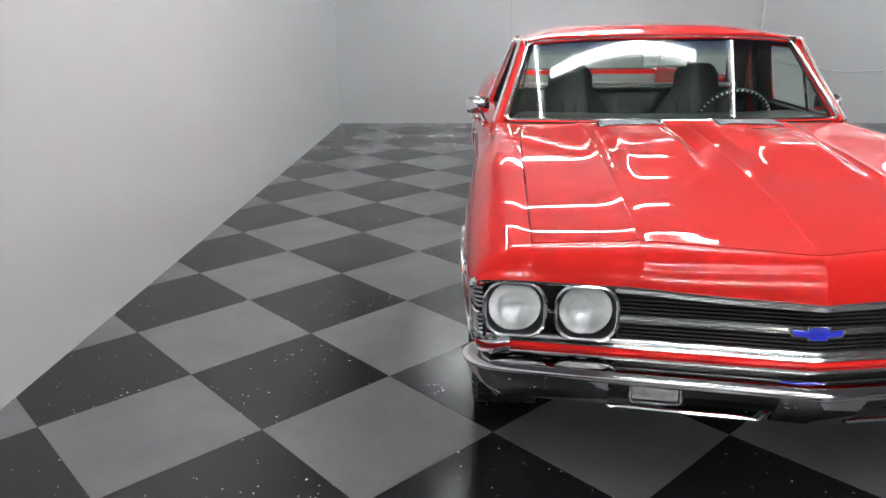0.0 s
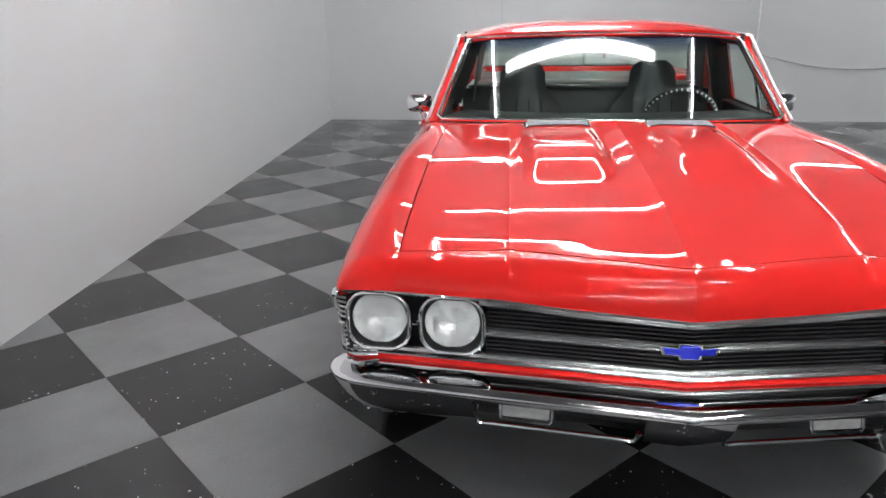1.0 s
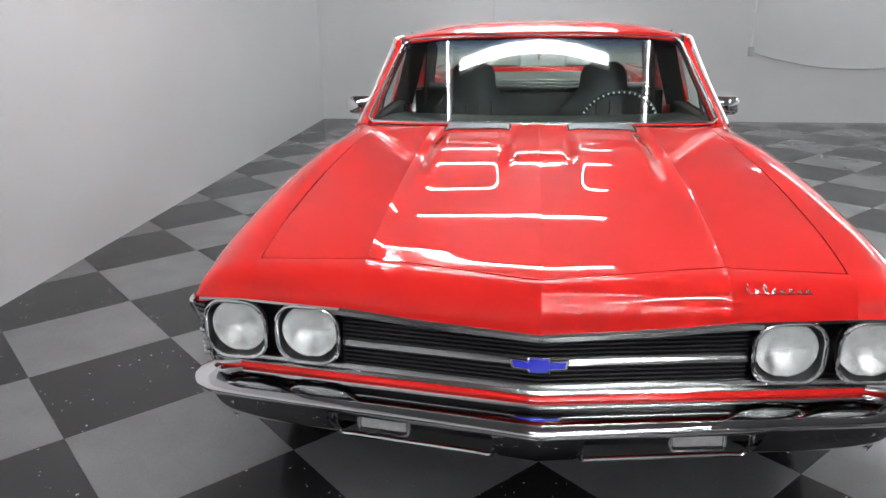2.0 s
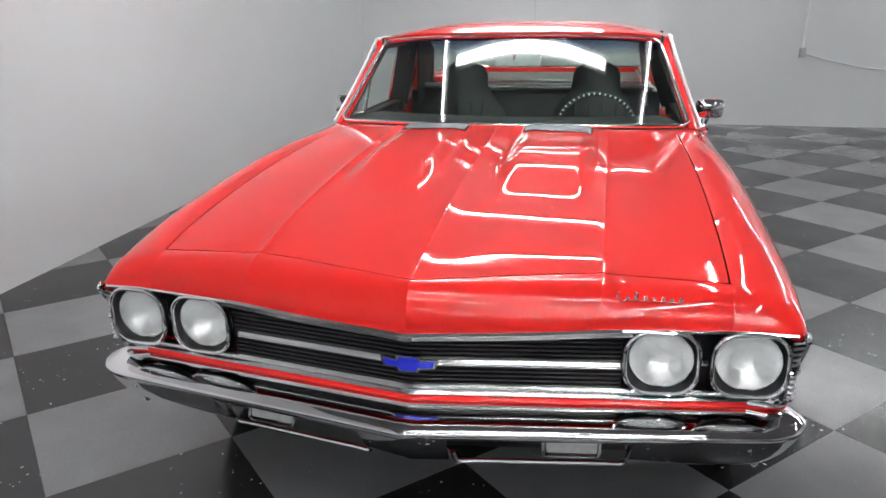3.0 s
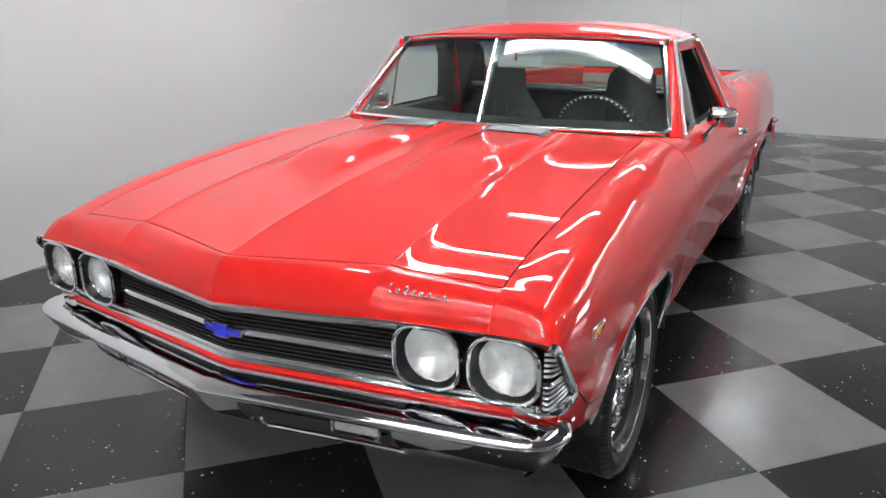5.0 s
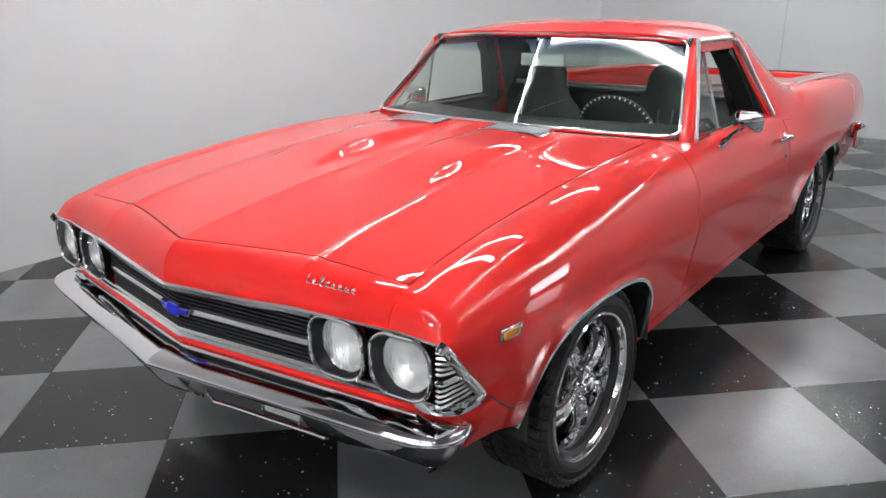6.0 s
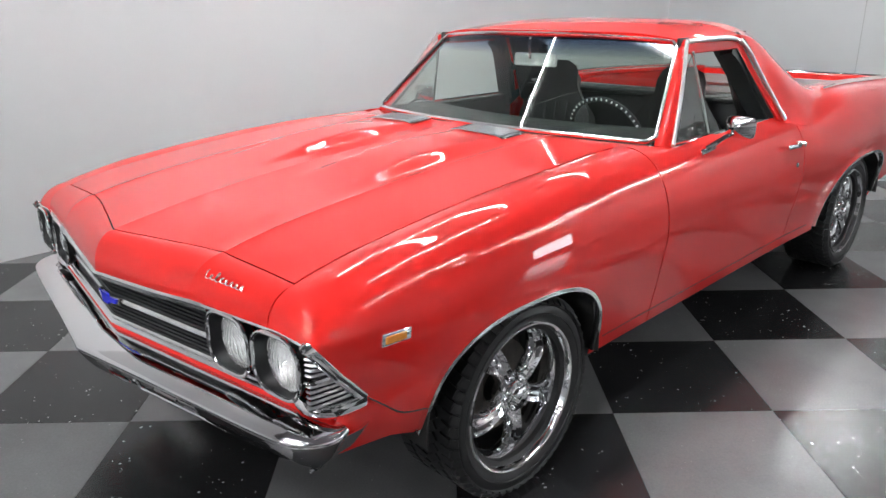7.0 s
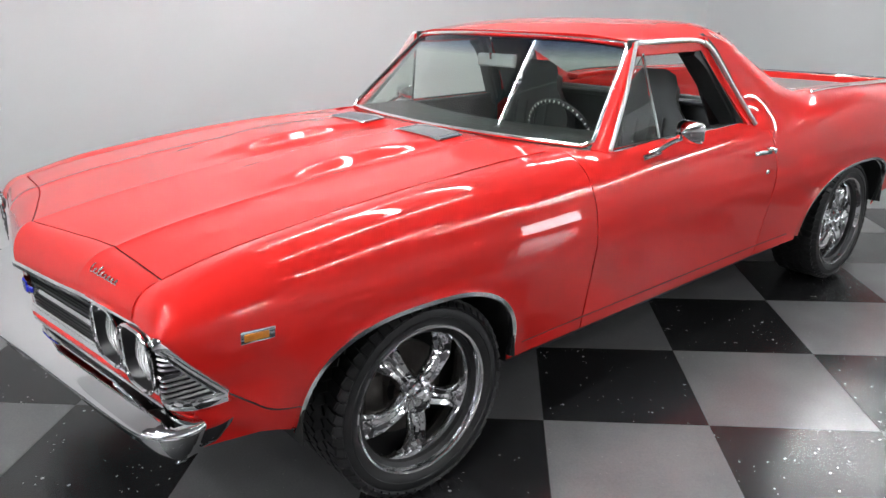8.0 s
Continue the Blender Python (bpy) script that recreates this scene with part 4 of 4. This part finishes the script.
# mirrors, handles and locks
for sx in (1, -1):
    seat = Matrix.Translation((sx * 0.915, 2.172, 1.004)) @ pose(0, 0, 0, 0, 0, -sx * 8)

    def shell(i, s):
        a = 2 * math.pi * i / 32
        c, d = math.cos(a), math.sin(a)
        k = (abs(c) ** 5 + abs(d) ** 5) ** (-1 / 5)
        r = min(1.0, 1.04 * s ** 0.55)
        return seat @ Vector((0.064 * k * c * r, 0.014 - 0.066 * (1 - s) ** 0.8, 0.044 * k * d * r))
    mirror = part("door_mirror", sheet(shell, range(33), steps(0.02, 1, 9), 0.003, (sx * 0.915, 2.172, 1.004)), CHROME, car, "chrome door mirror on a slim arm", 40)
    part("mirror_glass", plate(rounded_rect(0.124, 0.090, 0.03, 4), lambda a, b, t: seat @ Vector((a, 0.006 + t, b)), 0.004), CHROME, mirror, "silvered mirror glass")
    part("mirror_arm", tube(smooth_path([(sx * 0.872, 1.985, 0.938), (sx * 0.885, 2.03, 0.952), (sx * 0.898, 2.10, 0.975), (sx * 0.912, 2.155, 0.985)], 5), 0.0085, 8, scale=lambda s: 1.3 - 0.5 * s), CHROME, mirror)
    part("mirror_foot", block((0.016, 0.11, 0.022), (0, 0, 0), 0.006, m=pose(sx * 0.884, 1.985, 0.934, 3, sx * 25, 0)), CHROME, mirror)
    handle = part("door_handle", block((0.018, 0.155, 0.020), (0, 0, 0), 0.006, m=pose(sx * 0.942, 2.735, 0.853, -3)), CHROME, car, "chrome door handle with push button")
    part("handle_button", lathe([(0.001, 0.02), (0.012, 0.019), (0.014, 0.0), (0.012, -0.02), (0.001, -0.02)], 14, Matrix.Translation((sx * 0.945, 2.800, 0.856)) @ pose(0, 0, 0, 0, 0, 0 if sx > 0 else 180)), CHROME, handle)
    part("door_lock", lathe([(0.001, 0.006), (0.010, 0.005), (0.012, 0.0), (0.001, -0.004)], 14, Matrix.Translation((sx * 0.943, 2.789, 0.759)) @ pose(0, 0, 0, 0, 0, 0 if sx > 0 else 180)), CHROME, car)

# wheels


def spoke(phase, bm):
    """One flared spoke with a hollowed face; the wheel's axis is x, its face at +x."""
    rs = steps(0.035, 0.226, 14)
    rings = []
    for r in rs:
        s = (r - 0.035) / 0.191
        w = 0.028 + 0.004 * (1 - s) + 0.026 * ease(0.40, 1.0, s)
        face = -0.018 + 0.016 * math.sin(math.pi * min(1, s * 1.1)) - 0.030 * ease(0.6, 1.0, s)
        dip = 0.016 * ease(0.30, 0.85, s)
        back = face - 0.030
        sec = [(-w, back), (-w, face - 0.013), (-w * 0.78, face), (-w * 0.52, face - 0.004), (-w * 0.30, face - 0.006 - dip), (0.0, face - dip), (w * 0.30, face - 0.006 - dip), (w * 0.52, face - 0.004), (w * 0.78, face), (w, face - 0.013), (w, back)]
        turn = Matrix.Rotation(phase, 4, "X")
        rings.append([bm.verts.new(turn @ Vector((x, r, t))) for t, x in sec])
    n = len(rings[0])
    for a, b in zip(rings, rings[1:]):
        for j in range(n):
            bm.faces.new((a[j], a[(j + 1) % n], b[(j + 1) % n], b[j]))
    bm.faces.new(rings[0])
    bm.faces.new(rings[-1][::-1])
    return bm


def build_wheel(radius, phase):
    """A tyre on a five-spoke chrome wheel; origin at the hub, outer face towards +x."""
    wheel = new("wheel")
    wheel.parent = car
    tagged(wheel, "five-spoke chrome wheel with a low black tyre")
    half = 0.120
    prof = [(0.236, 0.100), (0.246, 0.112), (0.262, half), (radius - 0.045, half + 0.003), (radius - 0.020, half - 0.006), (radius - 0.006, half - 0.022), (radius - 0.0055, half - 0.03)]
    prof = prof + [(radius - 0.0055, 0.0)] + [(r, -x) for r, x in prof[::-1]] + [(0.215, -0.09), (0.215, 0.09)]
    tyre = part("tyre", lathe(prof, 96), RUBBER, wheel, "black low-profile tyre with tread blocks", 60)
    tread = bmesh.new()
    n = 54
    for k in range(n):
        a = 2 * math.pi * k / n
        for row, (x, w, tilt, off) in enumerate(((-0.088, 0.040, 14, 0), (-0.030, 0.046, -32, 0.5), (0.030, 0.046, 32, 0.25), (0.088, 0.040, -14, 0.75))):
            m = Matrix.Rotation(a + off * 2 * math.pi / n, 4, "X") @ pose(x, 0, radius - 0.0052, 0, 0, tilt)
            block((w, 2 * math.pi * radius / n * 0.72, 0.0104), (0, 0, 0), 0, m=m, bm=tread)
        m = Matrix.Rotation(a, 4, "X") @ pose(0.1135, 0, radius - 0.016, 0, 38, 0)
        block((0.026, 2 * math.pi * radius / n * 0.70, 0.007), (0, 0, 0), 0, m=m, bm=tread)
    tagged(part("tread", tread, RUBBER, tyre), kind="stuff")
    for r, w in ((0.300, 0.0012), (0.272, 0.0016)):
        part("sidewall_ring", lathe([(r - 0.003, half - 0.001), (r, half + 0.0045), (r + 0.003, half - 0.001)], 72), RUBBER, tyre)
    rim = part("rim", lathe([(0.246, 0.106), (0.247, 0.113), (0.243, 0.117), (0.236, 0.115), (0.231, 0.104), (0.228, 0.085), (0.214, 0.070), (0.206, 0.05), (0.200, -0.10), (0.206, -0.10), (0.222, 0.03), (0.236, 0.09)], 72), CHROME, wheel, "deep polished chrome rim")
    for k in range(5):
        part("spoke", spoke(phase + 2 * math.pi * k / 5, bmesh.new()), WHEEL_CHROME, rim).location = (0.094, 0, 0)
    hub = part("hub", lathe([(0.001, 0.112), (0.024, 0.111), (0.031, 0.106), (0.033, 0.094), (0.052, 0.090), (0.058, 0.080), (0.058, 0.03), (0.001, 0.03)], 40), WHEEL_CHROME, wheel, "chrome hub cap")
    for k in range(5):
        a = phase + math.pi / 5 + 2 * math.pi * k / 5
        part("lug_nut", lathe([(0.001, 0.012), (0.006, 0.011), (0.009, 0.004), (0.009, -0.006), (0.001, -0.006)], 8, Matrix.Translation((0.090, 0.045 * math.cos(a), 0.045 * math.sin(a)))), CHROME, hub)
    part("brake_disc", lathe([(0.06, 0.0), (0.155, 0.0), (0.155, -0.02), (0.06, -0.02)], 48), BRAKE, wheel, "grey brake disc")
    part("brake_caliper", block((0.07, 0.07, 0.13), (0, -0.13, 0.03), 0.012), BRAKE, wheel)
    part("wheel_back", lathe([(0.02, -0.06), (0.20, -0.06), (0.20, -0.075), (0.02, -0.075)], 40), UNDER, wheel)
    return wheel


WHEEL_X = 0.790
wheel = build_wheel(0.327, -0.37)
wheel.matrix_basis = pose(WHEEL_X, 0.866, 0.327)
copy_thing(wheel, pose(WHEEL_X + 0.005, 3.775, 0.327, 33))
copy_thing(wheel, pose(-WHEEL_X, 0.866, 0.327, 20, 0, 180))
copy_thing(wheel, pose(-WHEEL_X - 0.005, 3.775, 0.327, 55, 0, 180))

# cabin interior
inside = part("cabin_floor", block((1.56, 1.25, 0.04), (0, 2.30, 0.40), 0.01), VINYL, car, "black cabin carpet")
dash = part("dashboard", sweep([(x, 1.81 + 0.148 * (abs(x) / 0.785) ** 2, 0.922) for x in steps(-0.71, 0.71, 25)][::-1], [(0.14, 0.060), (0.02, 0.068), (-0.14, 0.060), (-0.19, 0.040), (-0.20, 0.015), (-0.16, 0.0), (-0.15, -0.16), (0.14, -0.16)]), VINYL, car, "padded black dashboard")
part("dash_shelf", sheet(lambda s, v: (s * 0.755, (ws_low(0.755 * s)[1] + 0.025) * (1 - v) + (1.79 + 0.10 * s * s) * v, 0.982 - 0.008 * s * s), steps(-1, 1, 21), steps(0.03, 1, 4), 0.01), VINYL, dash)
part("headliner", sheet(lambda s, v: tuple(Vector(roof_at(s * 0.96, 0.03 + 0.94 * v)) - Vector((0, 0, 0.036))), steps(-1, 1, 25), steps(0, 1, 10), 0.006), HEADLINER, car, "dark cloth headliner")
part("rear_bulkhead", block((1.46, 0.05, 0.62), (0, 2.86, 0.70), 0.01), VINYL, car, "black rear bulkhead")
for z, y in ((1.046, 2.815),):
    part("bulkhead_trim", block((1.28, 0.02, 0.016), (0, y, z), 0.005), GREYTRIM, car, "pale grey trim bar behind the seats")
part("parcel_ledge", block((1.36, 0.10, 0.02), (0, 2.82, 1.022), 0.006), VINYL, car)

for sx in (1, -1):
    seat = part("seat_cushion", block((0.50, 0.52, 0.16), (sx * 0.37, 2.36, 0.56), 0.05, 4), VINYL, car, "black vinyl bucket seat")
    back = sheet(lambda s, v: (sx * 0.37 + s * (0.245 - 0.115 * ease(0.48, 0.82, v) - 0.02 * ease(0.9, 1.0, v)), 2.62 + 0.10 * v - 0.03 * (1 - s * s), 0.58 + 0.60 * v - 0.035 * max(0, abs(s) - 0.6) * ease(0.85, 1, v) * 2), steps(-1, 1, 17), steps(0, 1, 20), 0.10, (sx * 0.37, 3.2, 0.7))
    part("seat_back", back, VINYL, seat, "high black seat back with built-in headrest", 60)
    for k in range(4):
        x = sx * 0.37 + (k - 1.5) * 0.075
        part("seat_seam", tube([(x, 2.588 + 0.10 * v, 0.60 + 0.60 * v) for v in (0.05, 0.3, 0.6)], 0.006, 6), VINYL, seat)
    part("door_panel", block((0.03, 1.10, 0.42), (sx * 0.80, 2.24, 0.745), 0.01), VINYL, car, "black vinyl door panel")
    part("window_ledge", block((0.05, 1.0, 0.02), (sx * 0.795, 2.28, 0.952), 0.006), VINYL, car)
    part("sail_trim", sheet(lambda i, v: (sx * (abs(SAIL_TOP[i].x) - 0.098 + 0.06 * (1 - v)), SAIL_TOP[i].y + 0.20 * (1 - v), SAIL_TOP[i].z - 0.012 - (SAIL_TOP[i].z - 0.95) * (1 - v)), range(0, 37, 6), steps(0, 1, 6), 0.006), VINYL, car, "black vinyl quarter trim")
    part("pillar_trim", sheet(lambda s, v: (sx * (0.770 - 0.132 * s + 0.035 * v), 1.80 + 0.30 * s + 0.05 * v, 0.972 + 0.345 * s), steps(0, 1, 8), (0, 0.5, 1), 0.006), VINYL, car, "black pillar trim")
    part("header_trim", block((0.012, 0.50, 0.05), (sx * 0.668, 2.33, 1.318), 0.004), VINYL, car)
    part("window_jamb", sheet(lambda v, w: (sx * (0.838 - 0.138 * v - 0.105 * w), 2.740 - 0.240 * v - 0.004, 0.955 + 0.368 * v - 0.02 * w), steps(0, 1, 10), steps(0, 1, 3), 0.004, (0, 4.0, 1.0)), VINYL, car, "black window jamb")
    part("belt_guide", block((0.025, 0.03, 0.11), (sx * 0.70, 2.70, 1.16), 0.008), VINYL, car)
part("console", block((0.20, 0.80, 0.20), (0, 2.25, 0.55), 0.03, 3), VINYL, car)

# steering wheel
tilt = Matrix.Translation((0.388, 2.045, 0.925)) @ pose(0, 0, 0, 22, 0, 0)
ring = [tilt @ Vector((0.178 * math.cos(2 * math.pi * k / 72), 0, 0.178 * math.sin(2 * math.pi * k / 72))) for k in range(72)]
steering = part("steering_wheel", tube(ring, 0.011, 8, True, up=(0, 1, 0.3)), BLACK, car, "dark steering wheel with a bright notched rim")
for k in range(22):
    a = radians(8 + 164 * k / 21)
    part("rim_stud", block((0.013, 0.012, 0.010), (0, 0, 0), 0.003, 1, tilt @ Matrix.Translation((0.180 * math.cos(a), -0.005, 0.180 * math.sin(a))) @ Matrix.Rotation(-a, 4, "Y")), BRIGHT, steering)
for a in (90 + 120, 90 - 120, -90 + 180 - 90):
    c, s = math.cos(radians(a)), math.sin(radians(a))
    part("wheel_spoke", tube([tilt @ Vector((0.03 * c, 0.02, 0.03 * s)), tilt @ Vector((0.172 * c, 0.0, 0.172 * s))], 0.011, 8), SATIN, steering)
part("horn_cap", lathe([(0.001, 0.03), (0.03, 0.026), (0.042, 0.0), (0.042, -0.02), (0.001, -0.02)], 24, tilt @ pose(0, 0.02, 0, 0, 0, 90)), VINYL, steering)
part("steering_column", tube([tilt @ Vector((0, -0.02, 0)), tilt @ Vector((0, -0.32, 0))], 0.028, 12), VINYL, steering)

# inside mirror on the glass
rear_mirror = part("rear_view_mirror", block((0.225, 0.022, 0.058), (0, 0, 0), 0.009, 3, pose(0.015, 2.005, 1.235, -6, 0, 4)), GREYTRIM, car, "inside rear-view mirror on a short stalk")
part("mirror_face", block((0.212, 0.004, 0.048), (0, 0, 0), 0.001, 1, pose(0.0142, 2.0172, 1.2365, -6, 0, 4)), CHROME, rear_mirror)
part("mirror_back", block((0.20, 0.004, 0.044), (0, 0, 0), 0.001, 1, pose(0.0158, 1.9935, 1.2340, -6, 0, 4)), GREYTRIM, rear_mirror)
part("mirror_stalk", tube([(0.0, 1.985, 1.24), (0.0, 1.975, 1.30), (0, 1.985, 1.335)], 0.007, 8), CHROME, rear_mirror)

# fittings on the end wall
def wall_y(x):
    return 8.45 - (x - 1.6) * math.tan(radians(1.5))


# daylit frosted window, low in the end wall beyond the car
PANE = glow("daylit_frosted_glass", (0.88, 0.93, 1.0), 4.5)
WIN_X, WIN_Z, WIN_W, WIN_H = 7.3, 1.0, 1.3, 1.15
window = structure("window_1", block((WIN_W + 0.12, 0.03, WIN_H + 0.12), (WIN_X, wall_y(WIN_X) - 0.020, WIN_Z), 0.004), WHITE_METAL, "white framed frosted window lit by daylight")
part("pane", block((WIN_W, 0.012, WIN_H), (WIN_X, wall_y(WIN_X) - 0.050, WIN_Z), 0.003), PANE, window, "bright frosted pane")
for dx in (-0.5, 0.5):
    part("window_frame", block((0.05, 0.05, WIN_H + 0.1), (WIN_X + dx * (WIN_W + 0.05), wall_y(WIN_X) - 0.058, WIN_Z), 0.004), WHITE_METAL, window)
part("window_sill", block((WIN_W + 0.2, 0.12, 0.03), (WIN_X, wall_y(WIN_X) - 0.075, WIN_Z - WIN_H / 2 - 0.05), 0.004), WHITE_METAL, window)


seam = structure("wall_seam", block((0.006, 0.006, PANEL_Z), (-0.545, wall_y(-0.545) - 0.002, PANEL_Z / 2)), GREY_PLASTIC, "thin grey joint in the end wall")
conduit = thing("wall_outlet", "grey wall outlet box with a conduit running up the wall", "wall outlet")
X = 2.735
part("box", block((0.07, 0.05, 0.11), (X, wall_y(X) - 0.026, 0.90), 0.006), GREY_PLASTIC, conduit)
part("conduit", tube([(X, wall_y(X) - 0.018, 0.95), (X, wall_y(X) - 0.018, PANEL_Z)], 0.012, 10), WHITE_METAL, conduit)
for z in (1.4, 2.2):
    part("clip", block((0.05, 0.012, 0.018), (X, wall_y(X) - 0.008, z), 0.002), WHITE_METAL, conduit)
cable = thing("power_cable", "thin grey cable sagging along the wall from the outlet", "cable")
part("cable", tube(smooth_path([(X + 0.03, wall_y(X) - 0.03, 0.88), (3.1, wall_y(3.1) - 0.02, 0.79), (3.6, wall_y(3.6) - 0.02, 0.70), (4.2, wall_y(4.2) - 0.02, 0.68), (4.9, wall_y(4.9) - 0.02, 0.74), (5.6, wall_y(5.6) - 0.02, 0.84)], 8), 0.008, 6), GREY_PLASTIC, cable)

# the checkered floor, tile by tile
TILE, CORNER = 0.6096, (-2.579, 1.395)
ALONG, ACROSS = (0.7193, -0.6947), (0.6947, 0.7193)


def tile_mesh(name, material):
    bm = block((TILE - 0.0016, TILE - 0.0016, 0.006), (0, 0, -0.003), 0.0006, 1)
    me = bpy.data.meshes.new(name)
    bm.to_mesh(me)
    bm.free()
    me.materials.append(material)
    return me


dark_mesh, grey_mesh = tile_mesh("dark_tile", DARK_TILE), tile_mesh("grey_tile", GREY_TILE)
turn = math.degrees(math.atan2(ALONG[1], ALONG[0]))
spots = []
for i in range(-22, 26):
    for j in range(-22, 26):
        u, v = i + 0.5, j + 0.5
        x = CORNER[0] + TILE * (u * ALONG[0] + v * ACROSS[0])
        y = CORNER[1] + TILE * (u * ALONG[1] + v * ACROSS[1])
        if -3.3 < x < 10.9 and -10.9 < y < 9.1:
            spots.append((math.hypot(x - 0.8, y - 1.5), i, j, x, y))
spots.sort()
rest = {0: bmesh.new(), 1: bmesh.new()}
for k, (_, i, j, x, y) in enumerate(spots):
    dark = (i + j) % 2
    m = pose(x, y, 0, 0, 0, turn + 90 * ((i * 7 + j * 3) % 4))
    if k < 300:
        ob = new("dark_tile" if dark else "grey_tile", dark_mesh if dark else grey_mesh)
        ob.parent = floor
        ob.matrix_basis = m
    else:
        block((TILE - 0.0016, TILE - 0.0016, 0.006), (x, y, -0.003), 0, m=pose(0, 0, 0, 0, 0, turn), bm=rest[dark])
tagged(part("dark_tiles", rest[1], DARK_TILE, floor, "further black speckled vinyl tiles"), kind="stuff")
tagged(part("grey_tiles", rest[0], GREY_TILE, floor, "further grey vinyl tiles"), kind="stuff")
